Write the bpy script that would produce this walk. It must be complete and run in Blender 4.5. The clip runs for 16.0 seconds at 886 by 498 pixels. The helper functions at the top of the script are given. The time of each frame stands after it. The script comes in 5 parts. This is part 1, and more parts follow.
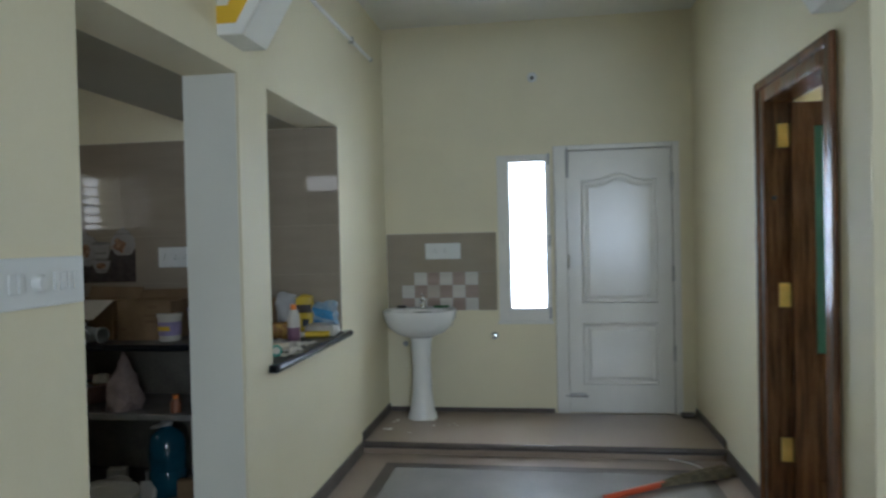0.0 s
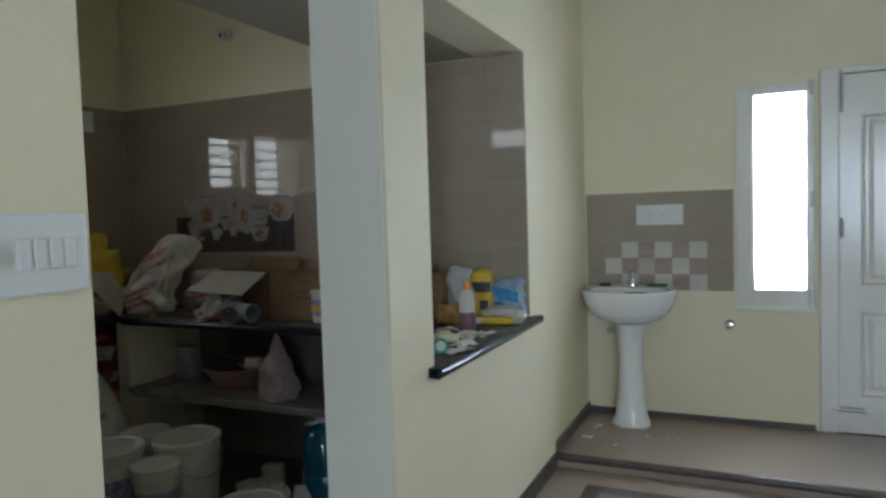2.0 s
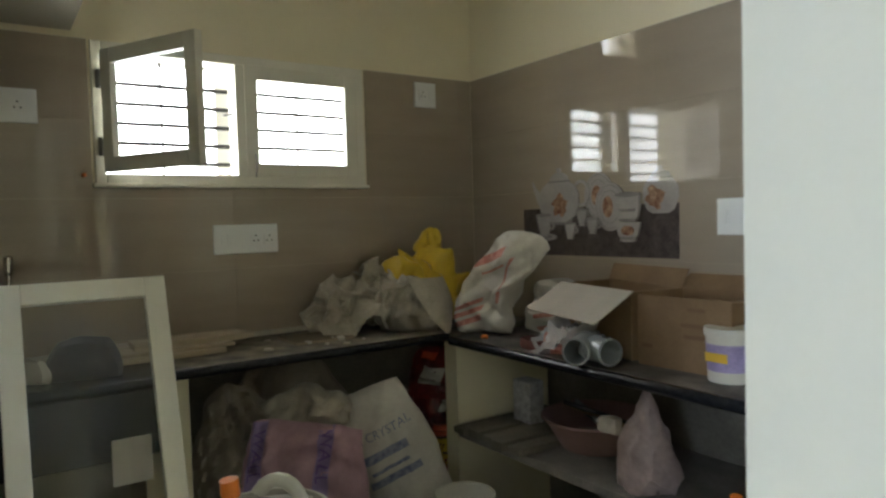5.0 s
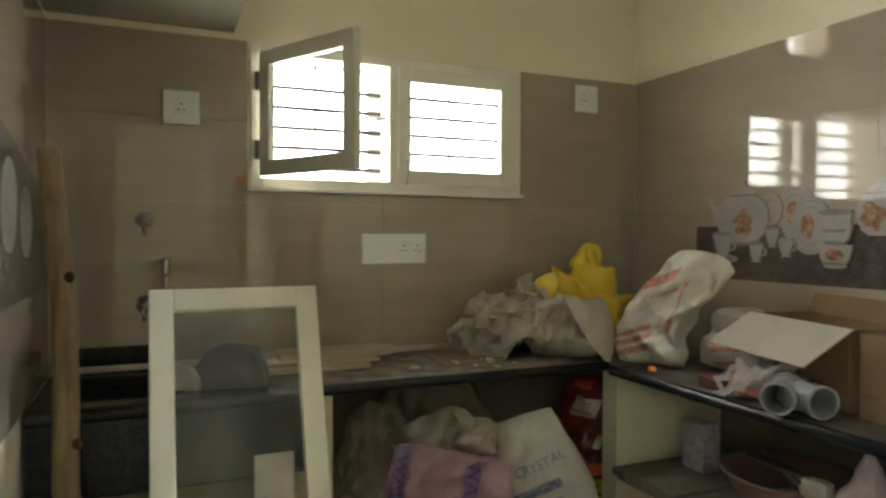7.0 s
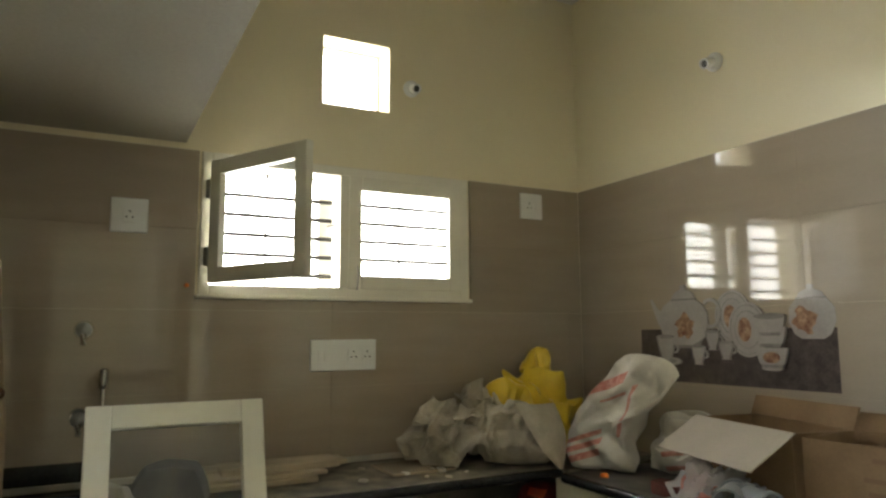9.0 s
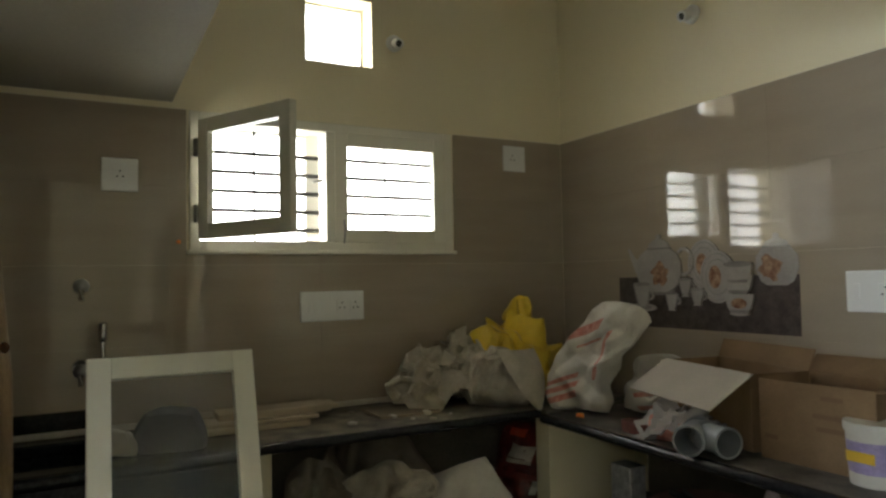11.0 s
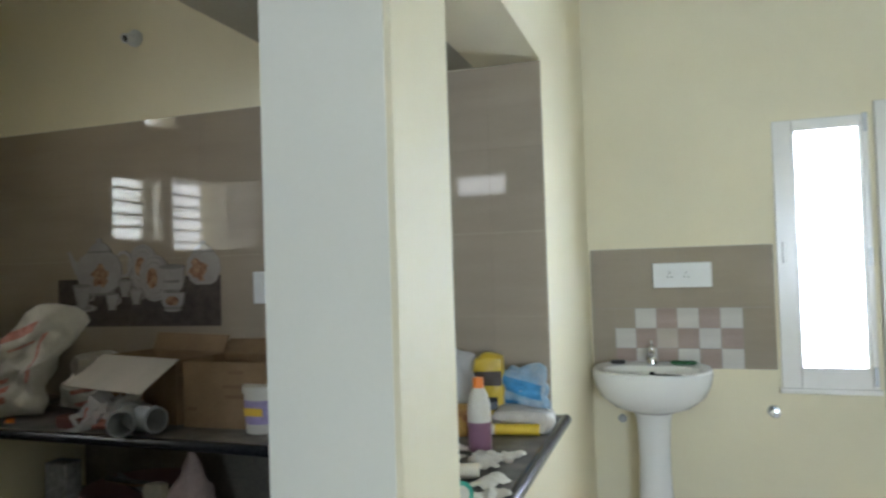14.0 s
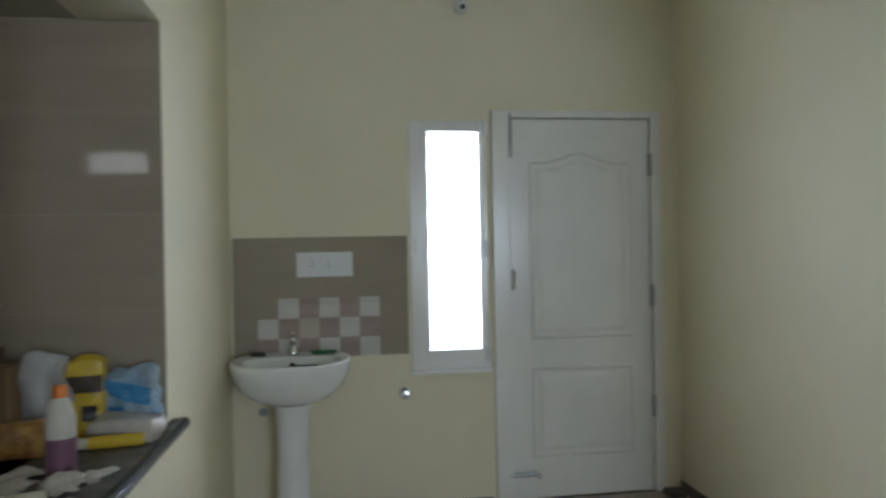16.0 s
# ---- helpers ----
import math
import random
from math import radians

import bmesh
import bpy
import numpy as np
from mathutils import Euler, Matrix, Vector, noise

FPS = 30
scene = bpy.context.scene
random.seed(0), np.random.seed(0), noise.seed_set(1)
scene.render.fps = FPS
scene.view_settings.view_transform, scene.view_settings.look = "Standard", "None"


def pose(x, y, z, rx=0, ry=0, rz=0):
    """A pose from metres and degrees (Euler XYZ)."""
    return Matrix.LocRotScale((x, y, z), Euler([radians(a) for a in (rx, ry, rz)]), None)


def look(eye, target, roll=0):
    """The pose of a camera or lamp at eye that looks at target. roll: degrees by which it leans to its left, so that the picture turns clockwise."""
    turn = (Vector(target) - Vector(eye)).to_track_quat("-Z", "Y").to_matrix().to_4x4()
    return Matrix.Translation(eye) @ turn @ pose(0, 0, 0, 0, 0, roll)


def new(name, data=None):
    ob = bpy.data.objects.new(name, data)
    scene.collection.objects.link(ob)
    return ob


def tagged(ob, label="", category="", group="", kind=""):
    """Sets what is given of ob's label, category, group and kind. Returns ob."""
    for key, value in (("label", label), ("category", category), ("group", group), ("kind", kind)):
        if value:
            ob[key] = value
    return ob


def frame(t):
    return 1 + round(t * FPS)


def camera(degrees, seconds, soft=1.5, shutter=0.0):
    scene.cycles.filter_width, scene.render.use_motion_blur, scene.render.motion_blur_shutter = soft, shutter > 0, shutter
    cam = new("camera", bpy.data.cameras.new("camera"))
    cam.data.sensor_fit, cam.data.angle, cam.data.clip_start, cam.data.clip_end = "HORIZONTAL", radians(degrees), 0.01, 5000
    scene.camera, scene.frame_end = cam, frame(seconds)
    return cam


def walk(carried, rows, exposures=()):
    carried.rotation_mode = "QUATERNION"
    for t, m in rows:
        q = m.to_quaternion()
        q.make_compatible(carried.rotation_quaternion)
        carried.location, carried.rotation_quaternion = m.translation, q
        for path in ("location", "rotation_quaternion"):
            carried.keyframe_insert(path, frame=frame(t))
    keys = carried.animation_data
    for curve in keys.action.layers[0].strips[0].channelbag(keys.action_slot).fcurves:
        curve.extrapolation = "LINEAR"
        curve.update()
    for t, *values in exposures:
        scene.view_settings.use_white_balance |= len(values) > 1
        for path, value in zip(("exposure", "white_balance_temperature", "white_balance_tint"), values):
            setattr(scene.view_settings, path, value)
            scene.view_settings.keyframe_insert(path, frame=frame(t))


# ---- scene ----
from mathutils.bvhtree import BVHTree

cam = camera(66.2, 16.0, 2.5, 0.4)
PATH = [
    (0, (0.277, 0.8, 1.45), (-0.016, 2.778, 1.421), -1.3),
    (0.5, (0.268, 1.028, 1.453), (-0.234, 2.964, 1.431), -1.0),
    (1, (0.167, 1.272, 1.433), (-0.429, 3.18, 1.369), -0.4),
    (1.5, (0.065, 1.476, 1.42), (-0.613, 3.357, 1.361), -1.3),
    (2, (0.019, 1.725, 1.408), (-0.813, 3.541, 1.302), -1.8),
    (2.5, (-0.02, 1.926, 1.408), (-1.031, 3.65, 1.322), -1.3),
    (3, (-0.179, 2.121, 1.401), (-1.318, 3.763, 1.322), -0.8),
    (3.5, (-0.325, 2.285, 1.408), (-1.574, 3.844, 1.314), -0.3),
    (4, (-0.446, 2.521, 1.399), (-1.949, 3.836, 1.287), -0.9),
    (6.3, (-0.968, 2.739, 1.385), (-2.688, 3.758, 1.323), -1.3),
    (6.5, (-0.975, 2.727, 1.39), (-2.72, 3.702, 1.333), -1.0),
    (7, (-0.984, 2.719, 1.389), (-2.82, 3.51, 1.348), 0.2),
    (7.5, (-0.97, 2.717, 1.389), (-2.837, 3.431, 1.357), 0.7),
    (8, (-0.966, 2.724, 1.391), (-2.817, 3.483, 1.382), 0.8),
    (8.5, (-0.969, 2.711, 1.408), (-2.756, 3.598, 1.541), 0.0),
    (8.7, (-0.967, 2.708, 1.413), (-2.726, 3.625, 1.668), -0.3),
    (10.8, (-0.89, 2.715, 1.436), (-2.658, 3.646, 1.514), -1.0),
    (11, (-0.854, 2.713, 1.435), (-2.622, 3.644, 1.525), -1.1),
    (11.5, (-0.741, 2.687, 1.439), (-2.491, 3.648, 1.557), -1.4),
    (12, (-0.568, 2.665, 1.433), (-2.242, 3.751, 1.562), -1.3),
    (12.5, (-0.544, 2.589, 1.418), (-1.952, 4.005, 1.525), -0.7),
    (13, (-0.55, 2.522, 1.441), (-1.665, 4.181, 1.507), -1.2),
    (13.5, (-0.561, 2.481, 1.448), (-1.444, 4.275, 1.5), -1.5),
    (14, (-0.551, 2.48, 1.438), (-1.191, 4.374, 1.488), -1.8),
    (14.5, (-0.53, 2.485, 1.441), (-0.96, 4.438, 1.485), -1.7),
    (15, (-0.511, 2.499, 1.436), (-0.733, 4.486, 1.479), -1.5),
    (15.5, (-0.484, 2.526, 1.435), (-0.495, 4.525, 1.46), -1.2),
    (16, (-0.404, 2.623, 1.426), (-0.121, 4.603, 1.424), -1.1),
]

# seconds, stops, white balance: warm in the kitchen, cool in the dining space
EXPOSURES = [(0.0, -0.20, 5650, 10), (1.0, 0.02, 5650, 10), (2.0, 0.10, 5650, 10), (3.0, 0.58, 5650, 10), (4.2, 0.88, 5750, 10), (6.3, 1.85, 6300, 10), (7.5, 1.85, 6450, 10), (8.7, 1.75, 6500, 10),
             (10.8, 1.0, 6350, 10), (12.0, 0.95, 6250, 10), (13.0, 1.0, 5950, 10), (14.5, 0.66, 5850, 10), (15.5, -0.02, 5850, 10), (16.0, -0.25, 5850, 10)]
walk(cam, [(t, look(eye, target, roll)) for t, eye, target, roll in PATH], EXPOSURES)
KITCHEN_W, VENT_W, SLIT_W, HALL_W = 11.0, 0.9, 14.0, 80.0

# ---- world and light ----
world = bpy.data.worlds.new("sky")
scene.world = world
world.use_nodes = True
_bg = world.node_tree.nodes["Background"]
_sky = world.node_tree.nodes.new("ShaderNodeTexSky")
_sky.sky_type, _sky.sun_disc = "NISHITA", False
_sky.sun_elevation, _sky.sun_rotation = radians(60), radians(200)
world.node_tree.links.new(_sky.outputs[0], _bg.inputs[0])
_bg.inputs[1].default_value = 0.12


def area_lamp(name, eye, target, w, h, watts, colour):
    d = bpy.data.lights.new(name, "AREA")
    d.shape, d.size, d.size_y, d.energy, d.color = "RECTANGLE", w, h, watts, colour
    ob = new(name, d)
    ob.matrix_world = look(eye, target)
    return ob


# daylight in the window openings
area_lamp("daylight_kitchen", (-3.97, 3.66, 1.84), (-2.0, 3.66, 1.84), 1.5, 0.9, KITCHEN_W, (1.0, 0.97, 0.9))
area_lamp("daylight_vent", (-3.90, 3.695, 2.54), (-2.5, 3.695, 2.54), 0.32, 0.32, VENT_W, (1.0, 0.97, 0.9))
area_lamp("daylight_slit", (0.158, 6.30, 1.47), (0.158, 4.0, 1.2), 0.28, 1.1, SLIT_W, (0.80, 0.90, 1.0))
area_lamp("daylight_hall_back", (1.85, -2.93, 1.55), (0.3, 4.0, 1.4), 1.4, 1.4, HALL_W, (0.74, 0.87, 1.0))

# ---- materials ----


def mat(name, col, rough=0.6, var=0.06, scale=3.0, bump=0.05, bscale=120.0, metal=0.0, col2=None, coat=0.0, stretch=(1, 1, 1), spec=0.5):
    """Two scales of tint (stains, grain), gloss that varies, and fine relief."""
    m = bpy.data.materials.new(name)
    m.use_nodes = True
    nt = m.node_tree
    n, l = nt.nodes, nt.links
    p = n["Principled BSDF"]
    tc = n.new("ShaderNodeTexCoord")
    mp = n.new("ShaderNodeMapping")
    mp.inputs["Scale"].default_value = stretch
    l.new(tc.outputs["Object"], mp.inputs[0])
    big = n.new("ShaderNodeTexNoise")
    big.inputs["Scale"].default_value, big.inputs["Detail"].default_value = scale, 5
    fine = n.new("ShaderNodeTexNoise")
    fine.inputs["Scale"].default_value, fine.inputs["Detail"].default_value = bscale, 3
    l.new(mp.outputs[0], big.inputs["Vector"])
    l.new(mp.outputs[0], fine.inputs["Vector"])
    ramp = n.new("ShaderNodeValToRGB")
    a = tuple(max(0, c * (1 - var)) for c in col)
    b = col2 if col2 else tuple(min(1, c * (1 + var)) for c in col)
    ramp.color_ramp.elements[0].position, ramp.color_ramp.elements[1].position = 0.32, 0.68
    ramp.color_ramp.elements[0].color, ramp.color_ramp.elements[1].color = (*a, 1), (*b, 1)
    l.new(big.outputs[0], ramp.inputs[0])
    grain = n.new("ShaderNodeMixRGB")
    grain.blend_type = "OVERLAY"
    grain.inputs[0].default_value = min(1, var * 1.5)
    l.new(ramp.outputs[0], grain.inputs[1])
    l.new(fine.outputs[0], grain.inputs[2])
    l.new(grain.outputs[0], p.inputs["Base Color"])
    rr = n.new("ShaderNodeMapRange")
    rr.inputs["To Min"].default_value, rr.inputs["To Max"].default_value = max(0.02, rough * 0.85), min(1, rough * 1.15)
    l.new(big.outputs[0], rr.inputs[0])
    l.new(rr.outputs[0], p.inputs["Roughness"])
    p.inputs["Metallic"].default_value = metal
    p.inputs["Coat Weight"].default_value = coat
    p.inputs["Specular IOR Level"].default_value = spec
    if bump:
        bp = n.new("ShaderNodeBump")
        bp.inputs["Strength"].default_value, bp.inputs["Distance"].default_value = bump, 0.004
        l.new(fine.outputs[0], bp.inputs["Height"])
        l.new(bp.outputs[0], p.inputs["Normal"])
    return m


def tile_mat(name, col, rough, var):
    """Glazed ceramic: each tile a slightly different tint, fine horizontal streaks in the print."""
    m = mat(name, col, rough, var, 2.5, 0.0, 60.0, stretch=(1, 1, 6))
    nt = m.node_tree
    p = nt.nodes["Principled BSDF"]
    src = p.inputs["Base Color"].links[0].from_socket
    info = nt.nodes.new("ShaderNodeObjectInfo")
    mr = nt.nodes.new("ShaderNodeMapRange")
    mr.inputs["To Min"].default_value, mr.inputs["To Max"].default_value = 0.97, 1.03
    hs = nt.nodes.new("ShaderNodeHueSaturation")
    nt.links.new(info.outputs["Random"], mr.inputs[0])
    nt.links.new(mr.outputs[0], hs.inputs["Value"])
    nt.links.new(src, hs.inputs["Color"])
    nt.links.new(hs.outputs[0], p.inputs["Base Color"])
    return m


def glow(name, col, strength):
    m = bpy.data.materials.new(name)
    m.use_nodes = True
    n = m.node_tree.nodes
    n.remove(n["Principled BSDF"])
    e = n.new("ShaderNodeEmission")
    e.inputs[0].default_value, e.inputs[1].default_value = (*col, 1), strength
    m.node_tree.links.new(e.outputs[0], n["Material Output"].inputs[0])
    return m


def glass(name, col, rough=0.03, trans=1.0):
    m = bpy.data.materials.new(name)
    m.use_nodes = True
    p = m.node_tree.nodes["Principled BSDF"]
    p.inputs["Base Color"].default_value = (*col, 1)
    p.inputs["Roughness"].default_value = rough
    p.inputs["Transmission Weight"].default_value = trans
    p.inputs["IOR"].default_value = 1.3
    return m


CREAM = mat("cream_wall_paint", (0.775, 0.712, 0.52), 0.62, 0.035, 1.3, 0.08, 90, spec=0.3)
WHITEWASH = mat("white_ceiling_paint", (0.78, 0.77, 0.72), 0.7, 0.04, 1.5, 0.08, 90)
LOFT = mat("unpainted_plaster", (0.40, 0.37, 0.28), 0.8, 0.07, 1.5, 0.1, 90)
JAMB = mat("pale_jamb_paint", (0.76, 0.745, 0.66), 0.6, 0.03, 1.3, 0.08, 90, spec=0.3)
TILE = tile_mat("taupe_wall_tile", (0.345, 0.292, 0.225), 0.05, 0.05)
GROUT = mat("grey_grout", (0.33, 0.30, 0.27), 0.9, 0.1, 8, 0.2)
FLOOR = mat("brown_stone_floor", (0.33, 0.26, 0.205), 0.30, 0.07, 2.2, 0.05, 70)
FLOOR_GREY = mat("grey_stone_floor", (0.29, 0.275, 0.27), 0.25, 0.07, 2.6, 0.04, 80)
DARKSTONE = mat("dark_stone_band", (0.10, 0.082, 0.072), 0.35, 0.2, 5, 0.08, 80)
GRANITE = mat("black_granite", (0.014, 0.015, 0.018), 0.2, 0.2, 60, 0.02, 300, col2=(0.024, 0.025, 0.028), spec=0.3)
DUSTY = mat("dusty_granite", (0.055, 0.05, 0.045), 0.55, 0.5, 9, 0.1, 160, col2=(0.17, 0.155, 0.135))
DUSTIER = mat("thick_dust_on_granite", (0.105, 0.092, 0.068), 0.7, 0.4, 11, 0.15, 160, col2=(0.24, 0.215, 0.165))
GREYBROWN = mat("bare_cement_plaster", (0.165, 0.148, 0.115), 0.9, 0.2, 4, 0.25, 70, col2=(0.225, 0.205, 0.165))
DARKFLOOR = mat("grimy_kitchen_floor", (0.10, 0.085, 0.07), 0.45, 0.3, 4, 0.1, 90, col2=(0.17, 0.15, 0.125))
ENAMEL = mat("white_gloss_enamel", (0.78, 0.76, 0.71), 0.22, 0.03, 4, 0.03, 40)
WINPAINT = mat("cream_enamel_paint", (0.74, 0.72, 0.62), 0.35, 0.05, 5, 0.05, 60)
PORCELAIN = mat("white_porcelain", (0.80, 0.80, 0.78), 0.08, 0.02, 4, 0.0)
WOOD = mat("dark_polished_wood", (0.10, 0.042, 0.018), 0.22, 0.35, 6, 0.08, 60, stretch=(8, 8, 0.6), col2=(0.19, 0.085, 0.035))
BAREWOOD = mat("weathered_timber", (0.25, 0.165, 0.085), 0.75, 0.25, 6, 0.3, 60, stretch=(8, 8, 0.8), col2=(0.34, 0.24, 0.135))
BRASS = mat("brass", (0.75, 0.55, 0.18), 0.3, 0.15, 10, 0.05, metal=1.0)
CHROME = mat("chrome", (0.72, 0.73, 0.74), 0.15, 0.05, 10, 0.0, metal=1.0)
STEEL = mat("dull_steel", (0.35, 0.35, 0.34), 0.4, 0.15, 10, 0.05, metal=1.0)
IRON = mat("dark_painted_iron", (0.035, 0.035, 0.033), 0.7, 0.2, 12, 0.1)
PLASTIC = mat("white_switch_plastic", (0.74, 0.75, 0.74), 0.3, 0.02, 10, 0.0)
BLACKP = mat("black_plastic", (0.02, 0.02, 0.02), 0.4, 0.1, 10, 0.0)
YELLOWP = mat("yellow_trim_paint", (0.80, 0.50, 0.03), 0.45, 0.04, 4, 0.05)
WHITEP = mat("white_trim_paint", (0.80, 0.79, 0.75), 0.45, 0.03, 4, 0.05)
CARD = mat("brown_cardboard", (0.20, 0.125, 0.06), 0.85, 0.12, 6, 0.15, 150, col2=(0.26, 0.17, 0.09))
CARDW = mat("pale_card_lining", (0.44, 0.40, 0.34), 0.8, 0.06, 6, 0.1, 150)
PAPER = mat("white_paper_sack", (0.55, 0.52, 0.46), 0.6, 0.08, 9, 0.2, 60)
PINKSACK = mat("pink_paper_sack", (0.46, 0.29, 0.33), 0.6, 0.10, 9, 0.2, 60)
BEIGEPOLY = mat("dusty_beige_plastic", (0.41, 0.37, 0.30), 0.5, 0.14, 10, 0.2, 60)
YELLOWPOLY = mat("yellow_plastic_bag", (0.60, 0.42, 0.03), 0.35, 0.08, 10, 0.15, 60)
REDINK = mat("red_print", (0.50, 0.16, 0.12), 0.6, 0.2, 45, 0.0, col2=(0.58, 0.30, 0.25))
BLUEINK = mat("blue_print", (0.13, 0.15, 0.28), 0.6, 0.12, 45, 0.0, col2=(0.33, 0.34, 0.40))
PURPLEINK = mat("purple_print", (0.18, 0.10, 0.33), 0.5, 0.1, 20, 0.0)
GREENP = mat("green_label", (0.03, 0.30, 0.22), 0.4, 0.1, 12, 0.0)
GREYPVC = mat("grey_pvc", (0.29, 0.31, 0.325), 0.35, 0.06, 8, 0.03)
PAIL = mat("white_pail_plastic", (0.58, 0.555, 0.48), 0.4, 0.07, 7, 0.04)
BLUEJUG = mat("blue_water_plastic", (0.014, 0.085, 0.125), 0.12, 0.2, 6, 0.03, coat=0.3)
CLAYPAN = mat("dusty_rose_plastic", (0.26, 0.16, 0.145), 0.5, 0.12, 8, 0.1)
ORANGE = mat("orange_cap", (0.85, 0.24, 0.03), 0.35, 0.05, 8, 0.0)
GREENGLASS = mat("dull_green_glass", (0.075, 0.22, 0.16), 0.25, 0.1, 3, 0.0)
DARKVOID = mat("dark_store_paint", (0.12, 0.11, 0.10), 0.8, 0.1, 3, 0.05)
BRISTLE = mat("dry_broom_grass", (0.16, 0.14, 0.09), 0.9, 0.3, 20, 0.3, 100, col2=(0.26, 0.22, 0.14))
REDPLASTIC = mat("orange_red_plastic", (0.62, 0.10, 0.04), 0.35, 0.06, 8, 0.0)
PANE = glass("clear_pane", (0.96, 0.98, 0.97))
FROST = glass("frosted_pane", (0.95, 0.97, 1.0), 0.5)
CLEARPOLY = glass("thin_clear_plastic", (0.9, 0.9, 0.9), 0.25, 0.55)
SKYGLOW = glow("white_daylight", (1.0, 0.98, 0.92), 4.0)
SKYBLUE = glow("cool_daylight", (0.90, 0.96, 1.0), 14.0)

# ---- mesh helpers ----


def link(name, bm, m, parent=None, label="", smooth=False):
    me = bpy.data.meshes.new(name)
    bmesh.ops.recalc_face_normals(bm, faces=bm.faces[:])
    bm.to_mesh(me)
    bm.free()
    me.materials.append(m)
    if smooth:
        for p in me.polygons:
            p.use_smooth = True
        me.set_sharp_from_angle(angle=radians(38))
    ob = new(name, me)
    if parent:
        ob.parent = parent
    if label:
        ob["label"] = label
    return ob


def part(name, bm, m, parent, label="", smooth=False):
    return link(name, bm, m, parent, label, smooth)


def thing(name, label, category, m=None, group="", kind=""):
    ob = new(name)
    ob.empty_display_size = 0.05
    if m:
        ob.matrix_world = m
    return tagged(ob, label, category, group, kind)


def structure(ob, label, category=""):
    return tagged(ob, label, category or ob.name.split("_")[0], kind="structure")


def box(bm, x0, x1, y0, y1, z0, z1, bev=0.0):
    vs = [bm.verts.new((x, y, z)) for x in (x0, x1) for y in (y0, y1) for z in (z0, z1)]
    fs = [bm.faces.new([vs[i] for i in q]) for q in ((0, 1, 3, 2), (4, 6, 7, 5), (0, 4, 5, 1), (2, 3, 7, 6), (0, 2, 6, 4), (1, 5, 7, 3))]
    if bev:
        es = list({e for f in fs for e in f.edges})
        bmesh.ops.bevel(bm, geom=es, offset=bev, segments=2, affect="EDGES", profile=0.6)
    return bm


def B(*a, bev=0.0):
    return box(bmesh.new(), *a, bev=bev)


def boxes(*rows, bev=0.0):
    bm = bmesh.new()
    for r in rows:
        box(bm, *r, bev=bev)
    return bm


def lathe(rows, n=32, bm=None, m=None, sx=1.0, sy=1.0):
    """Turn (radius, z) rows round z."""
    bm = bm or bmesh.new()
    m = m or Matrix()
    rings = []
    for r, z in rows:
        if r < 1e-5:
            rings.append([bm.verts.new(m @ Vector((0, 0, z)))])
        else:
            rings.append([bm.verts.new(m @ Vector((sx * r * math.cos(2 * math.pi * k / n), sy * r * math.sin(2 * math.pi * k / n), z))) for k in range(n)])
    for a, b in zip(rings, rings[1:]):
        for k in range(n):
            j = (k + 1) % n
            q = [a[k % len(a)], a[j % len(a)], b[j % len(b)], b[k % len(b)]]
            q = list(dict.fromkeys(q))
            if len(q) > 2:
                bm.faces.new(q)
    return bm


def tube(pts, r, n=10, bm=None, taper=1.0):
    """A round bar along points."""
    bm = bm or bmesh.new()
    pts = [Vector(p) for p in pts]
    rings = []
    for i, p in enumerate(pts):
        d = (pts[min(i + 1, len(pts) - 1)] - pts[max(i - 1, 0)]).normalized()
        u = d.cross(Vector((0, 0, 1)) if abs(d.z) < 0.9 else Vector((1, 0, 0))).normalized()
        v = d.cross(u)
        rr = r * (1 + (taper - 1) * i / max(1, len(pts) - 1))
        rings.append([bm.verts.new(p + rr * (math.cos(2 * math.pi * k / n) * u + math.sin(2 * math.pi * k / n) * v)) for k in range(n)])
    for a, b in zip(rings, rings[1:]):
        for k in range(n):
            bm.faces.new([a[k], a[(k + 1) % n], b[(k + 1) % n], b[k]])
    bm.faces.new(rings[0][::-1])
    bm.faces.new(rings[-1])
    return bm


def prism(outline, axis, a, b, bm=None):
    """Extrude a 2D outline along an axis from a to b: 'x' takes (y, z), 'y' takes (x, z), 'z' takes (x, y)."""
    bm = bm or bmesh.new()

    def at(p, d):
        return {"x": (d, p[0], p[1]), "y": (p[0], d, p[1]), "z": (p[0], p[1], d)}[axis]

    lo, hi = [bm.verts.new(at(p, a)) for p in outline], [bm.verts.new(at(p, b)) for p in outline]
    n = len(outline)
    bm.faces.new(lo)
    bm.faces.new(hi[::-1])
    for k in range(n):
        bm.faces.new([lo[k], hi[k], hi[(k + 1) % n], lo[(k + 1) % n]])
    return bm


